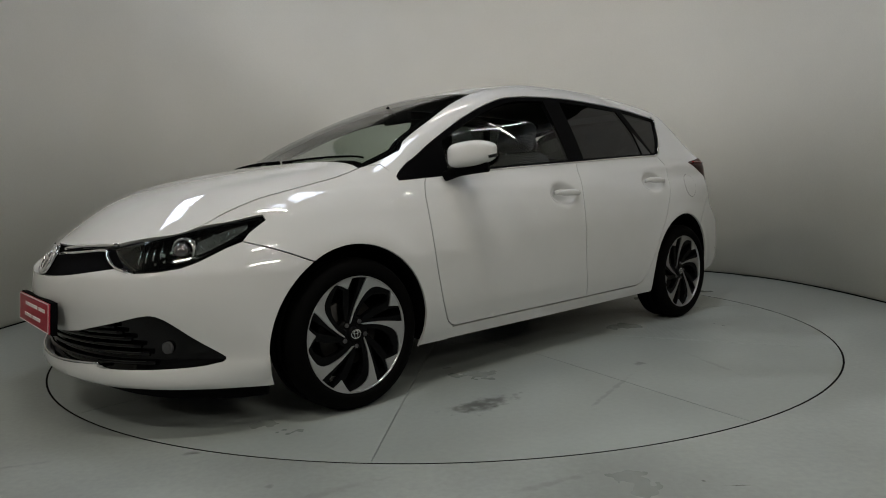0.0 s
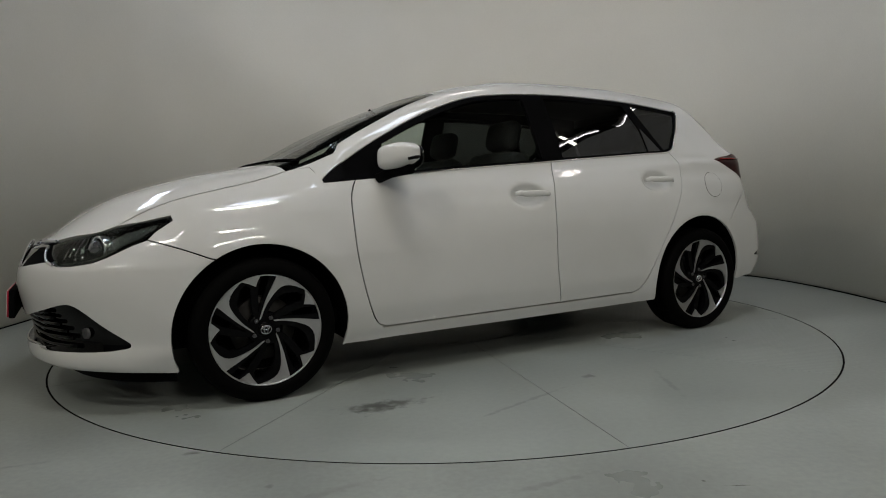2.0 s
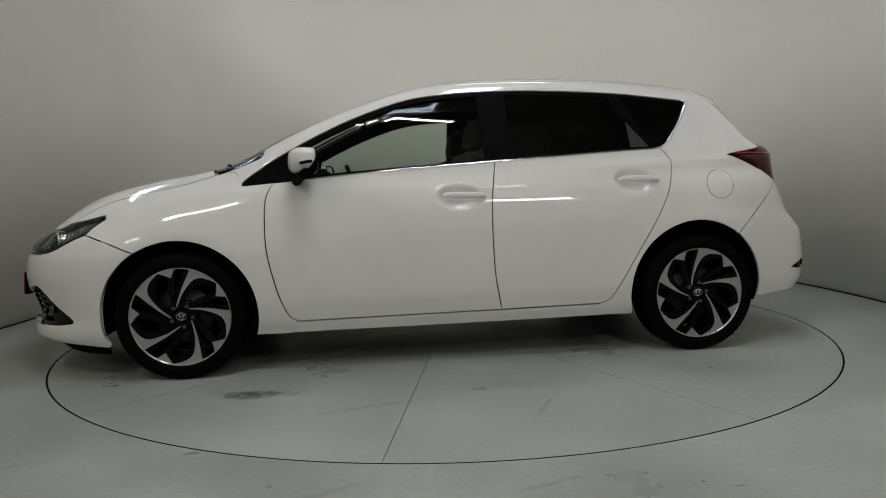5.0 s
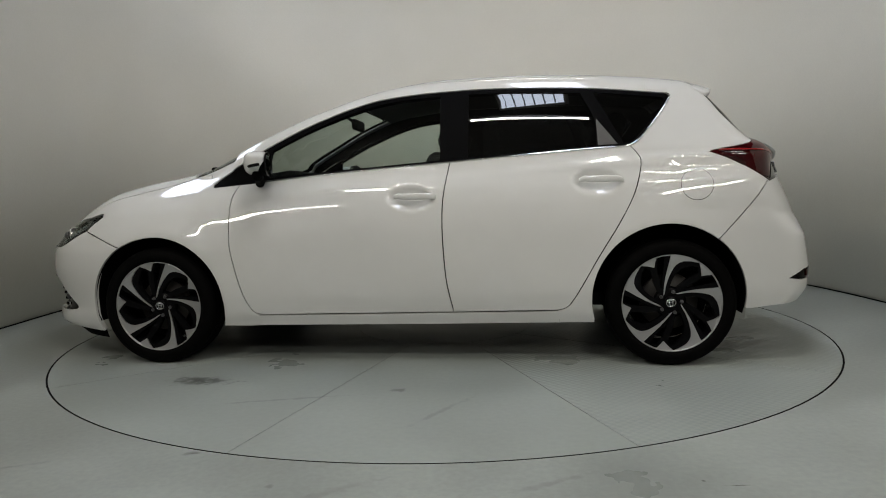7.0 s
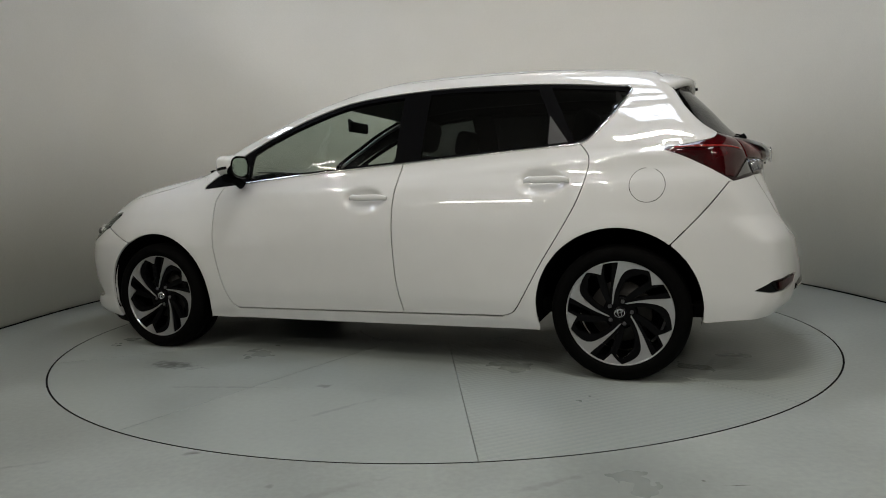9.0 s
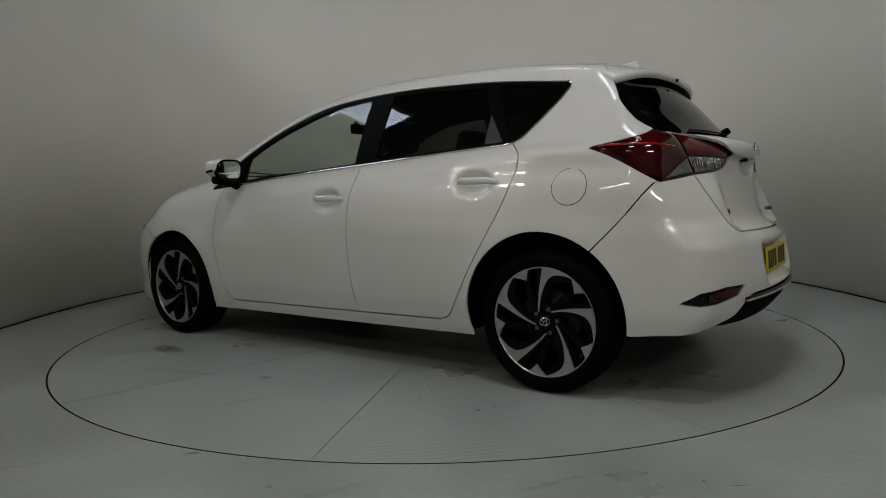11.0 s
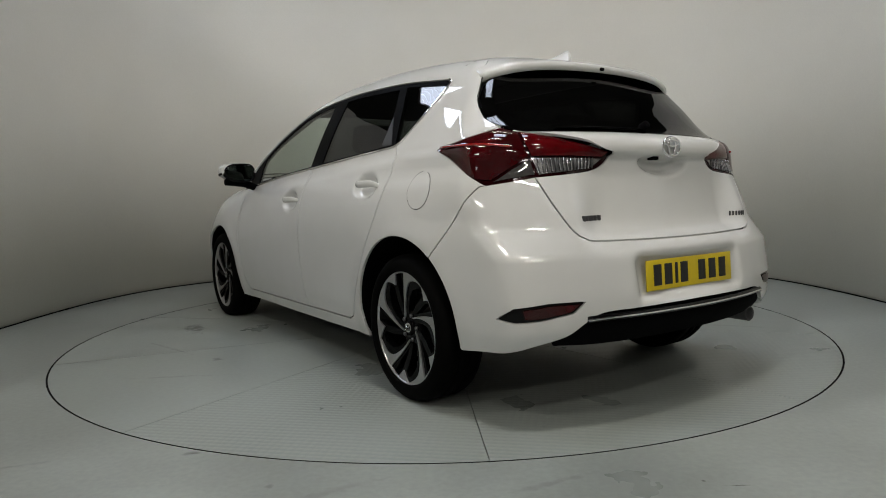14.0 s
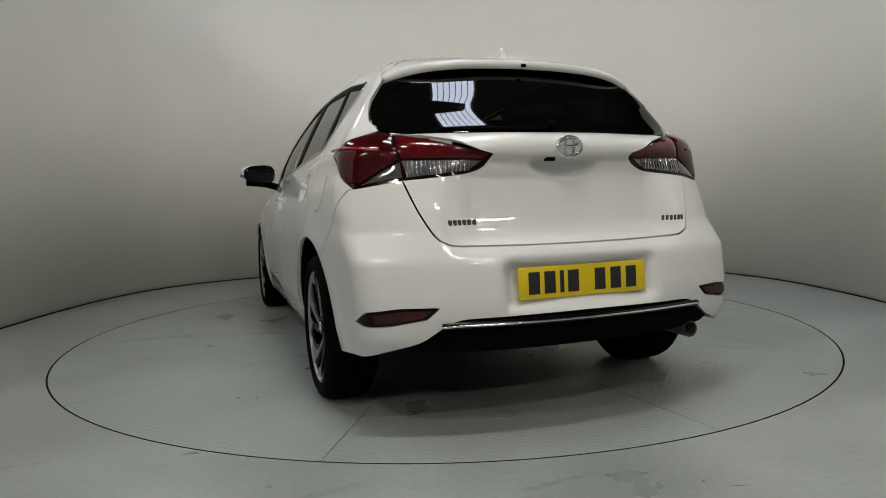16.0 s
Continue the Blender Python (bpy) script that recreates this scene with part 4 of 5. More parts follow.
    bmesh.ops.transform(bm, matrix=pose(-1.83, -0.545, 0.285, 0, 0, 90) , verts=bm.verts)
    part("exhaust_pipe", bm, M_NUT, car, "round steel exhaust tip")


def build_front(car):
    g = 0.0028
    w = np.radians(np.linspace(58, -22, 24))
    arch_f = np.stack([ARCH_F + ARCH_RF * np.cos(w), ARCH_ZF + ARCH_RF * np.sin(w)], -1)
    low = G([(1.66, 0.795, 0.160), (1.76, 0.75, 0.170), (1.885, 0.675, 0.180), (2.027, 0.51, 0.186), (2.09, 0.36, 0.178), (2.12, 0.27, 0.180), (2.16, 0.15, 0.20), (2.18, 0.0, 0.205)])
    top = np.vstack([E([(0.0, 0.578), (0.15, 0.583), (0.30, 0.594), (0.50, 0.620)], 1), G([(2.045, 0.577, 0.604), (1.99, 0.635, 0.607), (1.924, 0.686, 0.618), (1.874, 0.712, 0.637), (1.782, 0.745, 0.682)])])
    seam = FRONT_SEAM
    left = np.vstack([top, seam, side_pts(arch_f), low])
    mouth = np.vstack([E([(0.0, 0.372), (0.20, 0.374), (0.324, 0.386)], 1), E([(0.324, 0.386), (0.505, 0.425), (0.60, 0.450), (0.64, 0.450), (0.675, 0.418), (0.72, 0.350), (0.752, 0.295), (0.748, 0.280)], 1), E([(0.748, 0.280), (0.684, 0.268), (0.418, 0.259), (0.388, 0.270)], 1), E([(0.388, 0.270), (0.2, 0.258), (0.0, 0.252)], 1)])
    sheet("front_bumper", "nose", [both(left), both(mouth)], M_PAINT, car, gap=g, label="gloss white front bumper", step=0.022, lip=0.025)
    insert = sheet("lower_grille", "nose", [both(mouth)], M_GLOSSBLACK, car, lift=-0.035, lip=0.0, label="gloss black lower grille and lamp surrounds")[0]
    for z, y in ((0.284, 0.60), (0.310, 0.585), (0.336, 0.565), (0.362, 0.54), (0.386, 0.515), (0.408, 0.49)):
        y0 = 0.33 if z > 0.375 else 0.0
        for s in ((1, -1) if y0 else (1,)):
            ln = E([(s * y0 if y0 else -y, z), (s * (y + y0) / 2 if y0 else 0.0, z), (s * y, z)], 1)
            bm = bmesh.new()
            tube(bm, ln - normal_at(ln) * 0.022, 0.0085, 8)
            part("slat", bm, M_GLOSSBLACK, insert)
    ln = E([(-0.39, 0.272), (-0.2, 0.262), (0.0, 0.256), (0.2, 0.262), (0.39, 0.272)], 1)
    bm = bmesh.new()
    tube(bm, ln - normal_at(ln) * 0.002, 0.0045, 8)
    part("grille_trim", bm, M_CHROME, car, "thin chrome line under the grille")
    for s in (1, -1):
        p = end_pts([(s * 0.632, 0.333)], 1)[0]
        bm = bmesh.new()
        lathe(bm, [(0.0, 0.006), (0.012, 0.005), (0.019, 0.001), (0.021, 0.002), (0.022, -0.01)], 28, "Y")
        bmesh.ops.transform(bm, matrix=Matrix.Translation((p[0] - 0.022, p[1] - s * 0.012, p[2])) @ pose(0, 0, 0, 0, 0, -90 + s * 28), verts=bm.verts)
        part("fog_lamp", bm, M_NUT, car, "round fog lamp")
    under = both(np.vstack([low[::-1] * [1, 1, 1] + [0, 0, 0.004], G([(1.66, 0.77, 0.11), (1.885, 0.65, 0.11), (2.027, 0.48, 0.11), (2.10, 0.27, 0.11), (2.12, 0.0, 0.11)])]))
    sheet("front_apron", "nose", [under], M_BLACK, car, lift=-0.02, lip=0.0, label="black plastic apron")
    # grille slit between the lamps
    slit = np.vstack([E([(0.0, 0.690), (0.2, 0.692), (0.394, 0.690), (0.42, 0.684)], 1), E([(0.50, 0.640), (0.50, 0.622), (0.30, 0.598), (0.15, 0.587), (0.0, 0.582)], 1)])
    sheet("upper_grille", "nose", [both(slit)], M_BLACK, car, lift=-0.018, lip=0.0, label="narrow gloss black upper grille")
    for pts, r in (([(-0.42, 0.694), (-0.2, 0.685), (-0.06, 0.672)], 0.0075), ([(0.06, 0.672), (0.2, 0.685), (0.42, 0.694)], 0.0075),
                   ([(0.05, 0.655), (0.2, 0.663), (0.38, 0.675), (0.42, 0.660), (0.50, 0.622), (0.56, 0.606)], 0.006), ([(-0.05, 0.655), (-0.2, 0.663), (-0.38, 0.675), (-0.42, 0.660), (-0.50, 0.622), (-0.56, 0.606)], 0.006)):
        ln = E(pts, 1)
        bm = bmesh.new()
        tube(bm, ln + normal_at(ln) * 0.001, r, 8)
        part("grille_bar", bm, M_CHROME, car, "chrome grille bar")
    c = end_pts([(0.0, 0.635)], 1)[0]
    bm = bmesh.new()
    for a, b, oz in ((0.072, 0.050, 0.0), (0.025, 0.046, 0.0), (0.050, 0.018, 0.018)):
        tube(bm, [(c[0] + 0.008 - 0.5 * oz - 0.55 * b * math.sin(v), a * math.cos(v), c[2] + oz + b * math.sin(v)) for v in np.linspace(0, 2 * np.pi, 44, endpoint=False)], 0.0075, 8, True)
    part("emblem", bm, M_CHROME, car, "chrome oval emblem")
    # head lamps
    lamp_loop = np.vstack([G([(2.058, 0.428, 0.681), (1.99, 0.51, 0.703), (1.921, 0.586, 0.723), (1.84, 0.645, 0.745), (1.758, 0.694, 0.764), (1.69, 0.712, 0.773), (1.634, 0.720, 0.783), (1.628, 0.728, 0.772), (1.665, 0.745, 0.747), (1.703, 0.757, 0.723),
                              (1.782, 0.741, 0.686), (1.874, 0.712, 0.641), (1.924, 0.686, 0.621), (1.98, 0.638, 0.609), (2.045, 0.577, 0.606), (2.055, 0.50, 0.642)])])
    for s in (1, -1):
        lamp = sheet("head_lamp", "nose", [lamp_loop], M_BLACK, car, lift=-0.030, lip=0.0, label="swept-back head lamp with black bezel", step=0.02)[0]
        sheet("lamp_rim", "nose", [lamp_loop, inset_loop(lamp_loop, "nose", 0.010)], M_GLOSSBLACK, lamp, gap=0.001, lip=0.03, lift=-0.001, step=0.012)
        sheet("lens", "nose", [lamp_loop], M_GLASS, lamp, "clear lamp lens", gap=0.001, lip=0.0, lift=0.001, step=0.02)
        p = G([1.915, 0.655, 0.672])
        for nm, at, r, m, lab in (("projector", p, 0.046, M_SILVER, "chrome projector ring"), ("projector_lens", p + [0.012, 0.006, 0.0], 0.030, M_GLASSEYE, "round projector lens")):
            bm = bmesh.new()
            if nm == "projector_lens":
                bmesh.ops.create_uvsphere(bm, u_segments=24, v_segments=14, radius=r)
            else:
                lathe(bm, [(r * 0.62, -0.02), (r * 0.7, 0.0), (r * 0.9, 0.010), (r, 0.012), (r * 1.04, 0.004), (r * 1.02, -0.03)], 28, "Y")
            bmesh.ops.transform(bm, matrix=Matrix.Translation(at - G([0.025, 0.012, 0.0])) @ pose(0, 0, 0, 0, 0, -60), verts=bm.verts)
            part(nm, bm, m, lamp, lab)
        wedge = G([(1.868, 0.672, 0.706), (1.81, 0.697, 0.730), (1.74, 0.712, 0.752), (1.685, 0.722, 0.766), (1.70, 0.742, 0.748), (1.765, 0.735, 0.712), (1.84, 0.715, 0.676), (1.875, 0.700, 0.664)])
        sheet("indicator_reflector", "nose", [wedge], M_CLEAR, lamp, "silver faceted indicator reflector", lift=-0.012, lip=0.012, step=0.014)
        for k in range(7):
            f = k / 6
            q = from_flat("nose", to_flat("nose", smooth_line(G([(1.858 - 0.15 * f, 0.680 + 0.040 * f, 0.704 + 0.050 * f), (1.858 - 0.13 * f, 0.708 + 0.030 * f, 0.678 + 0.062 * f)]), 0.02)))
            bm = bmesh.new()
            tube(bm, q - normal_at(q) * 0.010, 0.003, 6)
            part("reflector_rib", bm, M_RIB, lamp)
        for k in range(4):
            q = from_flat("nose", to_flat("nose", smooth_line(G([(2.00 - 0.022 * k, 0.515 + 0.016 * k, 0.700 + 0.004 * k), (2.015 - 0.022 * k, 0.545 + 0.016 * k, 0.640 + 0.006 * k)]), 0.02)))
            bm = bmesh.new()
            tube(bm, q - normal_at(q) * 0.02, 0.0028, 6)
            part("lamp_rib", bm, M_CHROME, lamp)
        facets = random.Random(4)
        for k in range(14):
            q = from_flat("nose", to_flat("nose", G([(1.975 - 0.0125 * k, 0.60 + 0.008 * k, 0.640 + 0.0058 * k + facets.uniform(-0.012, 0.032))])))
            bm = bmesh.new()
            box(bm, (0.016, facets.uniform(0.008, 0.026), facets.uniform(0.006, 0.02)), (0, 0, 0), 0.003)
            o = part("reflector_facet", bm, M_SILVER, lamp, smooth=False)
            o.matrix_basis = Matrix.Translation(q[0] - normal_at(q)[0] * 0.022) @ pose(0, 0, 0, facets.uniform(-30, 30), facets.uniform(-30, 30), facets.uniform(20, 70))
        if s == -1:
            for o in (lamp, *lamp.children):
                if o.name.startswith("reflector_facet"):
                    o.matrix_basis = Matrix.Diagonal((1, -1, 1, 1)) @ o.matrix_basis @ Matrix.Diagonal((1, -1, 1, 1))
                    continue
                o.data.transform(Matrix.Diagonal((1, -1, 1, 1)))
                o.data.flip_normals()
    # dealer's plate
    plate = new("front_plate")
    plate.parent = car
    plate.location = (2.245, 0, 0.432)
    plate.rotation_euler = (0, radians(-4), 0)
    bm = bmesh.new()
    box(bm, (0.022, 0.53, 0.122), (-0.012, 0, 0), 0.004)
    part("plate_holder", bm, M_BLACK, plate, "black plastic holder")
    bm = bmesh.new()
    box(bm, (0.006, 0.52, 0.112), (0.003, 0, 0), 0.002)
    part("plate", bm, M_PLATERED, plate, "dark red dealer plate")
    for y, z, w, h in ((0.15, 0.022, 0.10, 0.013), (-0.03, 0.022, 0.21, 0.013), (0.06, -0.022, 0.13, 0.013), (-0.09, -0.022, 0.12, 0.013)):
        bm = bmesh.new()
        box(bm, (0.002, w, h), (0.0068, y, z), 0.0006)
        part("bar", bm, M_WHITE, plate)
    bm = bmesh.new()
    for sz in (1, -1):
        box(bm, (0.002, 0.512, 0.003), (0.0066, 0, sz * 0.053))
        box(bm, (0.002, 0.003, 0.103), (0.0066, sz * 0.255, 0))
    part("border", bm, M_WHITE, plate, smooth=False)
    # wipers
    for y0, y1 in ((0.10, 0.60), (-0.50, 0.02)):
        ln = T([(1.20 - 0.09 * abs(y0), y0), (1.17 - 0.10 * abs((y0 + y1) / 2), (y0 + y1) / 2), (1.17 - 0.16 * abs(y1), y1)])
        bm = bmesh.new()
        tube(bm, ln + normal_at(ln) * 0.001, 0.005, 6)
        part("front_wiper", bm, M_BLACK, car, "black wiper blade")


def build_flank_details(car):
    for cx, cz in ((-0.075, 0.836), (-0.978, 0.893)):
        for s in (1, -1):
            q = side_pts([(cx + d, cz + 0.004 * (d > 0.06)) for d in np.linspace(-0.105, 0.105, 15)])
            n = normal_at(q)
            bm = bmesh.new()
            rows = []
            for i, (p, m) in enumerate(zip(q, n)):
                k = abs(i - 7) / 7
                off = 0.022 - 0.020 * k ** 6
                h = 0.016 - 0.006 * k ** 4
                row = []
                for w in np.linspace(0, 2 * np.pi, 12, endpoint=False):
                    row.append(bm.verts.new(((p + m * (off + 0.007 * math.cos(w)))[0], s * (p + m * (off + 0.007 * math.cos(w)))[1], p[2] + m[2] * off + h * math.sin(w))))
                rows.append(row)
            for a, b in zip(rows[:-1], rows[1:]):
                for j in range(12):
                    bm.faces.new((a[j], a[(j + 1) % 12], b[(j + 1) % 12], b[j]))
            bm.faces.new(rows[0])
            bm.faces.new(rows[-1][::-1])
            bmesh.ops.recalc_face_normals(bm, faces=bm.faces)
            part("door_handle", bm, M_PAINT, car, "white pull handle")
    flap = side_pts(ellipse((-1.417, 0.866), 0.073, 0.073))
    ring = side_pts(ellipse((-1.417, 0.866), 0.0755, 0.0755))
    sheet("flap_gap", "girth", [ring, side_pts(ellipse((-1.417, 0.866), 0.072, 0.072))], M_GAP, car, lift=0.0008, lip=0.0, step=0.012)
    sheet("fuel_flap", "girth", [flap], M_PAINT, car, lift=0.0015, lip=0.004, step=0.02, label="round white fuel flap")
    # mirrors
    for s in (1, -1):
        m = new("door_mirror")
        m.parent = car
        m.location = (0.690, s * 0.893, 1.020)
        m.rotation_euler = (0, 0, s * radians(13))
        bm = bmesh.new()
        bmesh.ops.create_uvsphere(bm, u_segments=40, v_segments=24, radius=1)
        for v in bm.verts:
            x, y, z = v.co
            k = (abs(x) ** 3.2 + abs(y) ** 4.6 + abs(z) ** 3.8) ** (-1 / 3.8)
            x, y, z = x * k, y * k * s, z * k
            taper = 1 - 0.36 * max(0, y * s) ** 2
            v.co = ((x * 0.070 if x > 0 else x * 0.062) * taper, y * 0.112, z * 0.057 * taper + 0.008 * y * s + 0.004)
        bmesh.ops.bisect_plane(bm, geom=bm.verts[:] + bm.edges[:] + bm.faces[:], plane_co=(-0.045, 0, 0), plane_no=(-1, 0, 0), clear_outer=True)
        shell = bm.copy()
        cut = dict(plane_co=(-0.012, 0, -0.030), plane_no=(-1.2, 0, -0.8))
        bmesh.ops.bisect_plane(bm, geom=bm.verts[:] + bm.edges[:] + bm.faces[:], clear_outer=True, **cut)
        bmesh.ops.bisect_plane(shell, geom=shell.verts[:] + shell.edges[:] + shell.faces[:], clear_inner=True, **cut)
        part("housing", bm, M_PAINT, m, "white mirror cap")
        part("lower_shell", shell, M_BLACK, m, "black lower mirror shell")
        bm = bmesh.new()
        ring = [(math.cos(a), math.sin(a)) for a in np.linspace(0, 2 * np.pi, 40, endpoint=False)]
        sq = lambda c: math.copysign(abs(c) ** 0.7, c)
        tube(bm, [(-0.046, 0.104 * sq(c), (0.055 - 0.008 * c * s) * sq(d)) for c, d in ring], 0.005, 8, True)
        bm.faces.new([bm.verts.new((-0.040, 0.104 * sq(c), (0.055 - 0.008 * c * s) * sq(d))) for c, d in ring])
        part("rim", bm, M_GLOSSBLACK, m)
        bm = bmesh.new()
        bm.faces.new([bm.verts.new((-0.044, 0.097 * sq(c), (0.048 - 0.008 * c * s) * sq(d))) for c, d in ring][::-1])
        part("mirror", bm, M_MIRROR, m, "mirror glass")
        bm = bmesh.new()
        tube(bm, [(0.052 * math.copysign(abs(math.cos(t)) ** 0.8, math.cos(t)), s * 0.110 * math.sin(t) ** 0.75, -0.024 + 0.010 * t) for t in np.linspace(1.0, 1.85, 14)], 0.008, 10)
        part("indicator", bm, M_GLOSSBLACK, m, "smoky clear indicator strip")
        bm = bmesh.new()
        tube(bm, [(0.0, s * 0.075, -0.056), (0.005, s * 0.0, -0.062), (0.01, s * -0.07, -0.070), (0.02, s * -0.14, -0.090)], 0.024, 10)
        part("arm", bm, M_BLACK, m, "black mirror foot")


# ---- wheels ----
def build_wheel():
    e = new("wheel")
    bm = bmesh.new()
    lathe(bm, [(0.231, 0.080), (0.2355, 0.098), (0.247, 0.106), (0.266, 0.108), (0.286, 0.100), (0.298, 0.086), (0.3035, 0.068), (0.3045, 0.030), (0.3000, 0.028), (0.3000, 0.020), (0.3050, 0.018), (0.3050, -0.018), (0.3000, -0.020), (0.3000, -0.028), (0.3045, -0.030), (0.3035, -0.068), (0.298, -0.086), (0.266, -0.108), (0.232, -0.098), (0.222, -0.078)], 96)
    part("tyre", bm, M_RUBBER, e, "black low-profile tyre")
    bm = bmesh.new()
    lathe(bm, [(0.2335, 0.086), (0.2340, 0.0945), (0.2325, 0.096), (0.2285, 0.095), (0.2275, 0.084)], 96)
    rim = part("rim", bm, M_ALLOY, e, "machined silver rim edge")
    bm = bmesh.new()
    lathe(bm, [(0.2285, 0.088), (0.215, 0.060), (0.198, 0.0), (0.205, -0.085)], 72)
    part("barrel", bm, M_DARKALLOY, e, "dark inner rim")

    def plate(pts, y_of, thick, mat, name, label="", turn=0.0, parent=e):
        """A flat piece of the wheel's face, points by radius and degrees."""
        bm = bmesh.new()
        outer, inner = [], []
        for r, a in pts:
            r = r * 1.056
            w = radians(a + turn)
            x, z = -r * math.cos(w), r * math.sin(w)
            outer.append(bm.verts.new((x, y_of(r), z)))
            inner.append(bm.verts.new((x, y_of(r) - thick, z)))
        f = bm.faces.new(outer)
        n = len(outer)
        for i in range(n):
            bm.faces.new((outer[i], outer[(i + 1) % n], inner[(i + 1) % n], inner[i]))
        bm.faces.new(inner[::-1])
        bmesh.ops.recalc_face_normals(bm, faces=bm.faces)
        bmesh.ops.triangulate(bm, faces=[x for x in bm.faces if len(x.verts) > 4])
        return part(name, bm, mat, parent, label, smooth=False)

    face = lambda r: 0.070 + 0.020 * (r / 0.22) ** 1.5
    deep = lambda r: face(r) - 0.006
    spoke = [(0.046, 120), (0.062, 106), (0.08, 97.5), (0.10, 91.5), (0.12, 87.5), (0.145, 83.5), (0.17, 80.5), (0.195, 78.2), (0.2165, 77)] + [(0.2165, a) for a in (70, 63, 56, 49, 43)] + [(0.212, 46.5), (0.206, 52.5), (0.198, 59.5), (0.188, 65), (0.175, 69.3), (0.158, 73), (0.14, 76.3), (0.12, 80.6), (0.10, 85.6), (0.08, 92), (0.062, 99.5), (0.048, 110.5)]
    back = [(0.040, 150), (0.07, 112), (0.10, 99), (0.14, 90), (0.18, 86), (0.2165, 84)] + [(0.2165, a) for a in (76, 68, 60, 52, 44, 36, 30)] + [(0.19, 47), (0.16, 60), (0.13, 68), (0.10, 74), (0.07, 80), (0.045, 84)]
    tooth = [(0.2165, 94), (0.2165, 99), (0.2165, 104), (0.2165, 109), (0.2165, 114), (0.197, 107.5), (0.178, 101), (0.197, 97.5)]
    arm2 = [(0.2165, 92), (0.2165, 104), (0.2165, 116), (0.18, 107), (0.12, 116), (0.07, 128), (0.05, 120), (0.10, 104), (0.17, 98)]
    for k in range(5):
        t = 72 * k
        plate(spoke, face, 0.010, M_ALLOY, "spoke", "machined silver spoke face", t)
        plate(back, deep, 0.030, M_DARKALLOY, "spoke_back", "dark painted spoke side", t)
        plate(tooth, face, 0.010, M_ALLOY, "rim_tooth", "machined silver rim tooth", t)
        plate(arm2, deep, 0.026, M_DARKALLOY, "spoke_back", "dark painted spoke side", t)
        w = radians(72 * k + 62)
        bm = bmesh.new()
        lathe(bm, [(0.0, 0.012), (0.007, 0.012), (0.0095, 0.009), (0.0095, -0.01)], 6)
        bmesh.ops.transform(bm, matrix=Matrix.Translation((-0.052 * math.cos(w), 0.062, 0.052 * math.sin(w))), verts=bm.verts)
        part("wheel_nut", bm, M_NUT, e, smooth=False)
    bm = bmesh.new()
    lathe(bm, [(0.0, 0.066), (0.062, 0.066), (0.075, 0.058), (0.075, 0.03)], 40)
    part("hub", bm, M_DARKALLOY, e)
    bm = bmesh.new()
    lathe(bm, [(0.0, 0.078), (0.022, 0.077), (0.030, 0.074), (0.033, 0.064)], 32)
    cap = part("hub_cap", bm, M_DARKALLOY, e, "dark hub cap with a silver emblem")
    bm = bmesh.new()
    for a, b, oz in ((0.022, 0.018, 0.0), (0.008, 0.0165, 0.0), (0.015, 0.006, 0.007)):
        tube(bm, [(a * math.cos(v), 0.0785, oz + b * math.sin(v)) for v in np.linspace(0, 2 * np.pi, 24, endpoint=False)], 0.002, 6, True)
    part("cap_emblem", bm, M_SILVER, cap)
    bm = bmesh.new()
    lathe(bm, [(0.05, 0.030), (0.07, 0.022), (0.135, 0.022), (0.137, 0.018), (0.137, 0.0), (0.05, 0.0)], 48)
    part("brake_disc", bm, M_DISCBRAKE, e, "grey steel brake disc")
    bm = bmesh.new()
    lathe(bm, [(0.0, -0.030), (0.165, -0.030), (0.185, -0.022), (0.188, -0.034), (0.0, -0.036)], 40)
    part("backing_plate", bm, M_BLACK, e, "black brake backing plate")
    return e


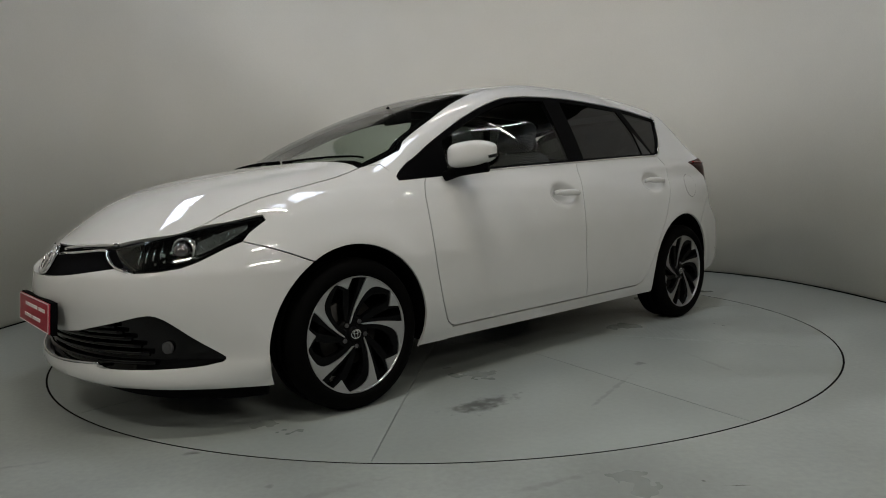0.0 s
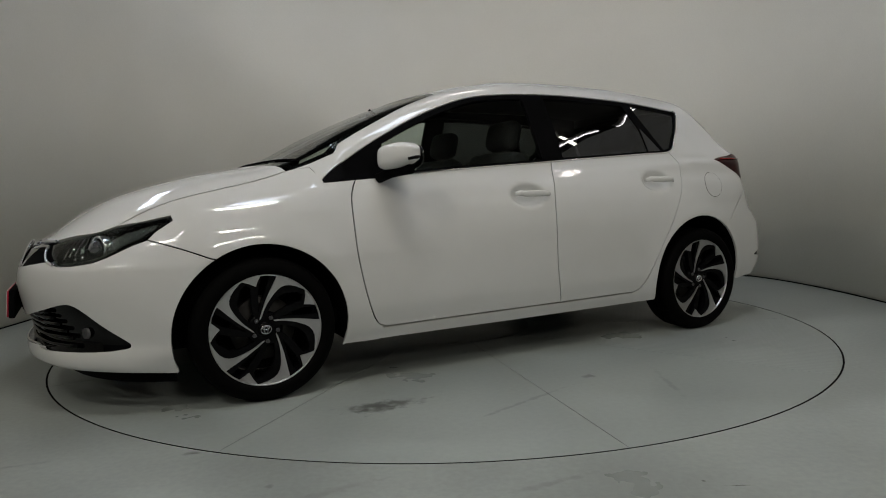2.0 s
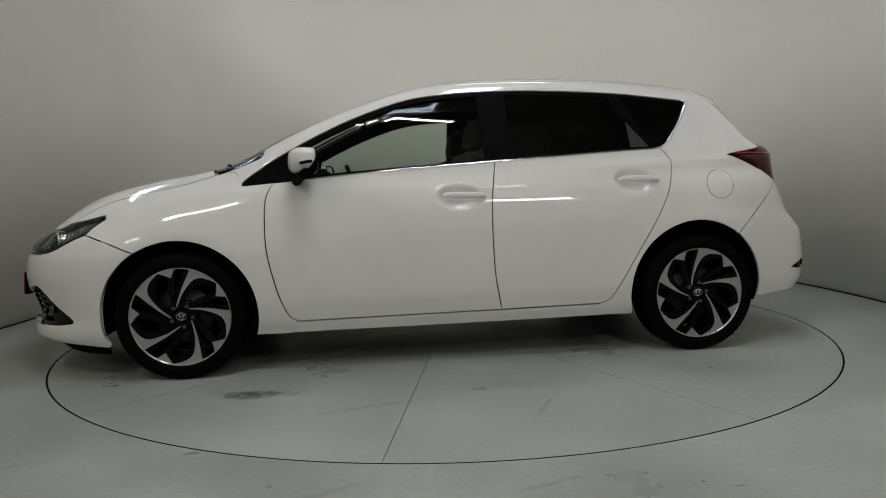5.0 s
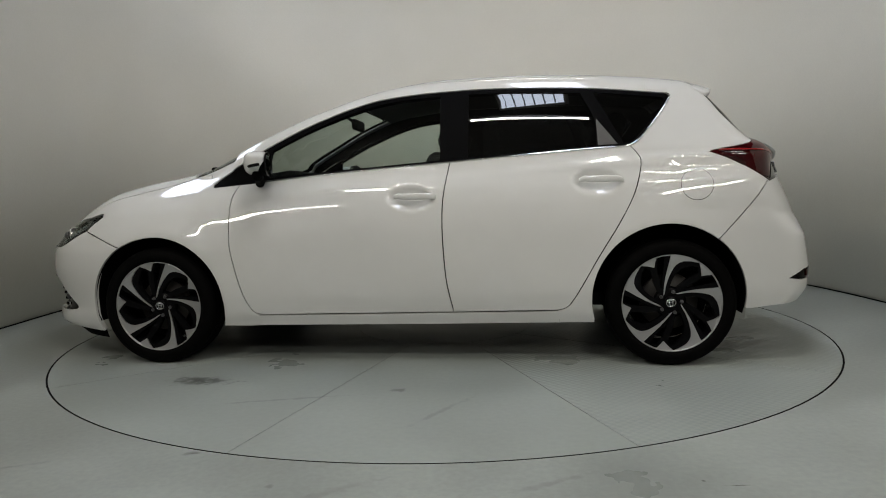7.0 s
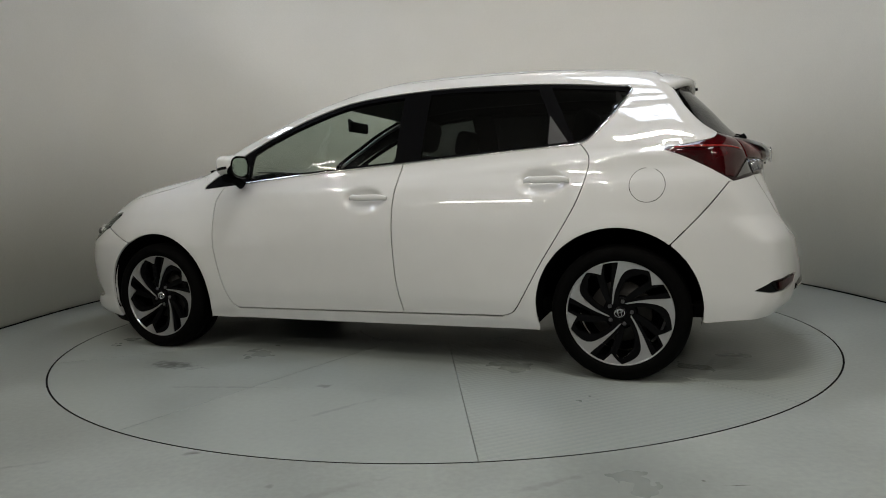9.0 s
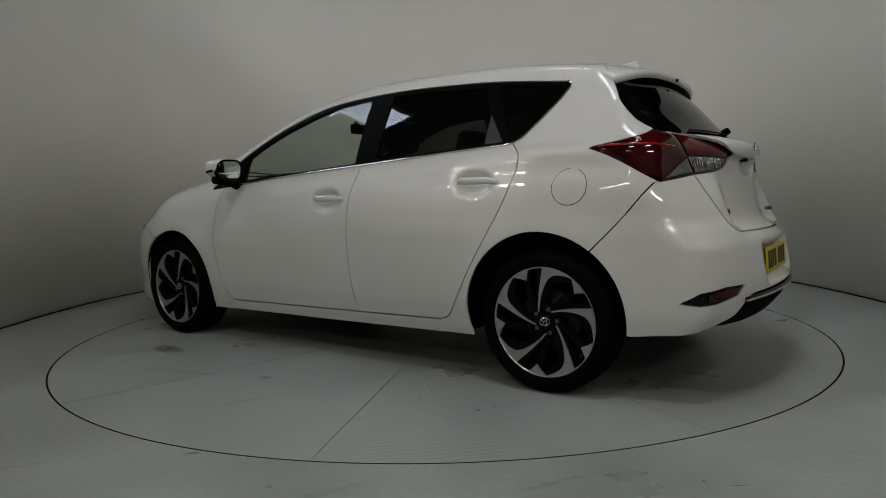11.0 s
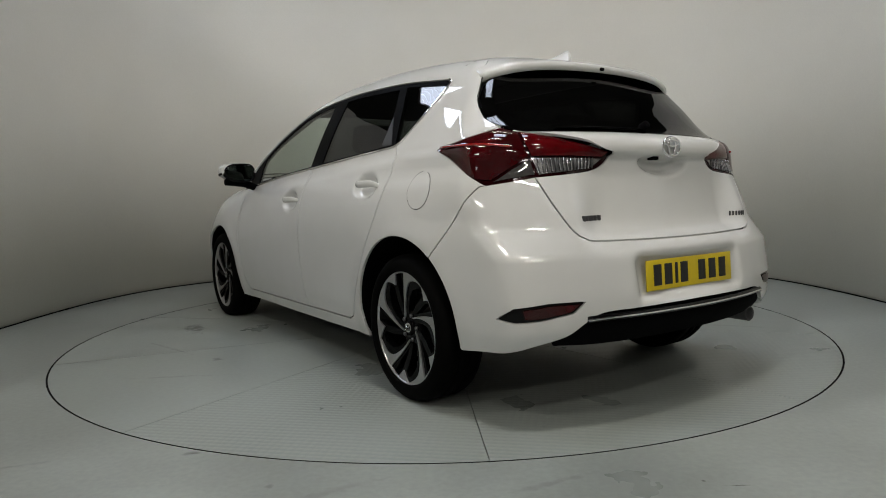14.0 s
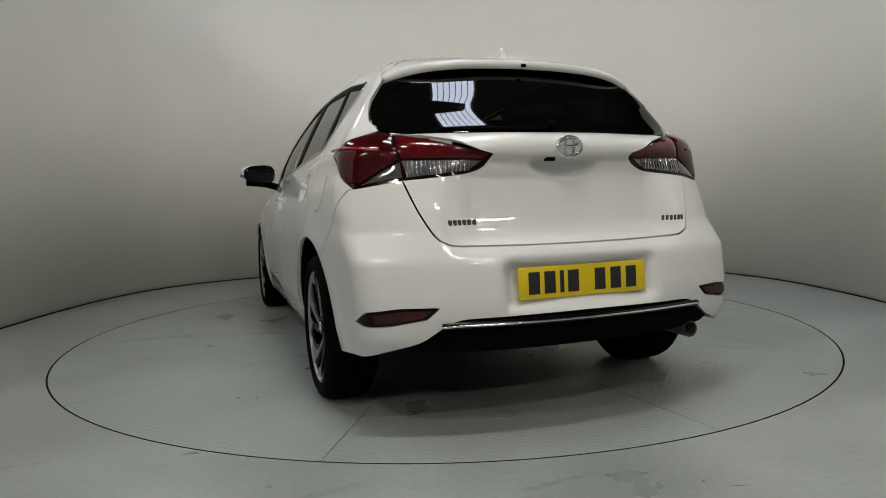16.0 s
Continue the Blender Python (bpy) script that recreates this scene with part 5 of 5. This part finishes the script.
# ---- cabin and underside ----
def build_cabin(car):
    def seat(x, y, wide):
        st = new("seat")
        st.parent = car
        for nm, size, at, tilt in (("cushion", (0.50, wide, 0.16), (x + 0.10, y, 0.48), -6), ("backrest", (0.15, wide, 0.60), (x - 0.20, y, 0.78), -17)):
            bm = bmesh.new()
            box(bm, size, (0, 0, 0), 0.06)
            o = part(nm, bm, M_SEAT, st)
            o.matrix_basis = pose(*at, 0, tilt, 0)
        for yy in ((y,) if wide < 0.7 else (y - 0.36, y + 0.36)):
            bm = bmesh.new()
            box(bm, (0.10, 0.26, 0.17), (0, 0, 0), 0.045)
            o = part("headrest", bm, M_SEAT, st)
            o.matrix_basis = pose(x - 0.31, yy, 1.17, 0, -14, 0)
        return st

    seat(0.10, 0.36, 0.50)
    seat(0.10, -0.36, 0.50)
    seat(-0.78, 0.0, 1.20)
    bm = bmesh.new()
    box(bm, (0.62, 1.28, 0.30), (0.86, 0, 0.82), 0.08, pose(0, 0, 0, 0, 8, 0))
    part("dashboard", bm, M_CABIN, car, "dark plastic dashboard")
    bm = bmesh.new()
    tube(bm, [(0.44 + 0.075 * math.sin(a), -0.36 + 0.18 * math.cos(a), 0.88 + 0.165 * math.sin(a)) for a in np.linspace(0, 2 * np.pi, 40, endpoint=False)], 0.015, 10, True)
    for a in (0, 180, 270):
        w = radians(a)
        tube(bm, [(0.46, -0.36, 0.88), (0.44 + 0.075 * math.sin(w), -0.36 + 0.18 * math.cos(w), 0.88 + 0.165 * math.sin(w))], 0.018, 8)
    tube(bm, [(0.44, -0.36, 0.88), (0.70, -0.36, 0.80)], 0.045, 12)
    part("steering_wheel", bm, M_CABIN, car, "black steering wheel")
    bm = bmesh.new()
    box(bm, (0.03, 0.23, 0.065), (0.40, 0, 1.285), 0.012)
    tube(bm, [(0.40, 0, 1.29), (0.47, 0, 1.34)], 0.010, 8)
    part("cabin_mirror", bm, M_CABIN, car, "black interior mirror")
    bm = bmesh.new()
    box(bm, (2.9, 1.36, 0.06), (-0.2, 0, 0.30), 0.01)
    part("cabin_floor", bm, M_CABIN, car)
    bm = bmesh.new()
    box(bm, (0.5, 1.16, 0.03), (-1.35, 0, 0.98), 0.008)
    part("parcel_shelf", bm, M_CABIN, car)
    bm = bmesh.new()
    box(bm, (2.0, 0.98, 0.14), (0.9, 0, 0.265), 0.02)
    box(bm, (1.6, 0.90, 0.12), (-0.9, 0, 0.355), 0.02)
    box(bm, (1.72, 1.48, 0.10), (0.0, 0, 0.245), 0.02)
    box(bm, (0.40, 1.0, 0.08), (-1.74, 0, 0.37), 0.03)
    part("underbody", bm, M_BLACK, car, "black underside")
    for c, cz, r in ((ARCH_F, ARCH_ZF, ARCH_RF), (ARCH_R, ARCH_ZR, ARCH_RR)):
        for s in (1, -1):
            bm = bmesh.new()
            lathe(bm, [(r, 0.81), (r + 0.006, 0.60), (r + 0.006, 0.47), (0.0, 0.46)], 40, "Y", -13, 193)
            for v in bm.verts:
                x, z = v.co.x + c, v.co.z + cz
                skin = float(side_pts([(x, max(z, 0.16))])[0][1]) - 0.010 if v.co.y > 0.8 else v.co.y
                v.co = (x, min(v.co.y + 0.04, skin) * s if v.co.y > 0.8 else v.co.y * s, z)
            part("wheel_arch_liner", bm, M_BLACK, car)


car = new("car")
build_body(car)
build_windows(car)
build_rear(car)
build_front(car)
build_flank_details(car)
build_cabin(car)
first_wheel = build_wheel()
for x in (1.298, -1.300):
    for s in (1, -1):
        m = pose(x, s * 0.742, 0.303, 0, 0, 0 if s > 0 else 180) @ pose(0, 0, 0, 0, 0 if x > 0 else 14, 0)
        w = first_wheel if (x > 0 and s > 0) else copy_thing(first_wheel, m)
        w.parent = car
        w.matrix_basis = m
tagged(car, "white five-door hatchback car standing on the revolving disc", "car")
build_studio()
turntable = new("turntable")
# ten sector plates with fine joints round a middle plate
for k in range(10):
    a0, a1 = radians(41.5 + 36 * k), radians(77.5 + 36 * k)
    bm = bmesh.new()
    pts = []
    for r, n in ((DISC_R, 20), (0.55, 8)):
        d = 0.0016 / r
        ws = [a0 + d + (a1 - a0 - 2 * d) * i / n for i in range(n + 1)]
        pts += [(r * math.cos(w), r * math.sin(w)) for w in (ws if r > 1 else ws[::-1])]
    top = [bm.verts.new((x, y, 0)) for x, y in pts]
    low = [bm.verts.new((x, y, -0.03)) for x, y in pts]
    bm.faces.new(top)
    for i in range(len(top)):
        j = (i + 1) % len(top)
        bm.faces.new((top[j], top[i], low[i], low[j]))
    bmesh.ops.recalc_face_normals(bm, faces=bm.faces)
    part("plate", bm, M_TREAD if k in (2, 3, 4, 7) else M_DISC, turntable, smooth=False)
bm = bmesh.new()
lathe(bm, [(0.0, 0.0), (0.547, 0.0), (0.547, -0.03)], 64, "Z")
part("middle_plate", bm, M_DISC, turntable, smooth=False)
bm = bmesh.new()
lathe(bm, [(DISC_R + 0.0005, -0.0006), (DISC_R + 0.0005, -0.045)], 160, "Z")
part("rim", bm, M_GAP, turntable, "dark rim of the disc")
bm = bmesh.new()
lathe(bm, [(0.0, -0.034), (DISC_R - 0.01, -0.034), (DISC_R - 0.01, -0.046)], 96, "Z")
part("carrier", bm, M_GAP, turntable)
tagged(turntable, "round grey painted revolving floor disc of sector plates", "turntable")
# battens for every tube, the four added fills too
for x, y, z, along in TUBES_AND_FILLS:
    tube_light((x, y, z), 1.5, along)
for x, y, sx, sy in PANELS:
    skylight((x, y, CEILING - 0.03), sx, sy)


# ---- movement ----
def motions():
    rows_disc, rows_car = [], []
    for i in range(33):
        t = i * 0.5
        turn = TURN_START + TURN_RATE * t
        a = radians(turn)
        rows_disc.append((t, pose(0, 0, 0, 0, 0, turn)))
        rows_car.append((t, pose(CAR_X * math.cos(a) - CAR_Y * math.sin(a), CAR_X * math.sin(a) + CAR_Y * math.cos(a), 0, 0, 0, turn)))
    walk(turntable, rows_disc)
    walk(car, rows_car)


motions()
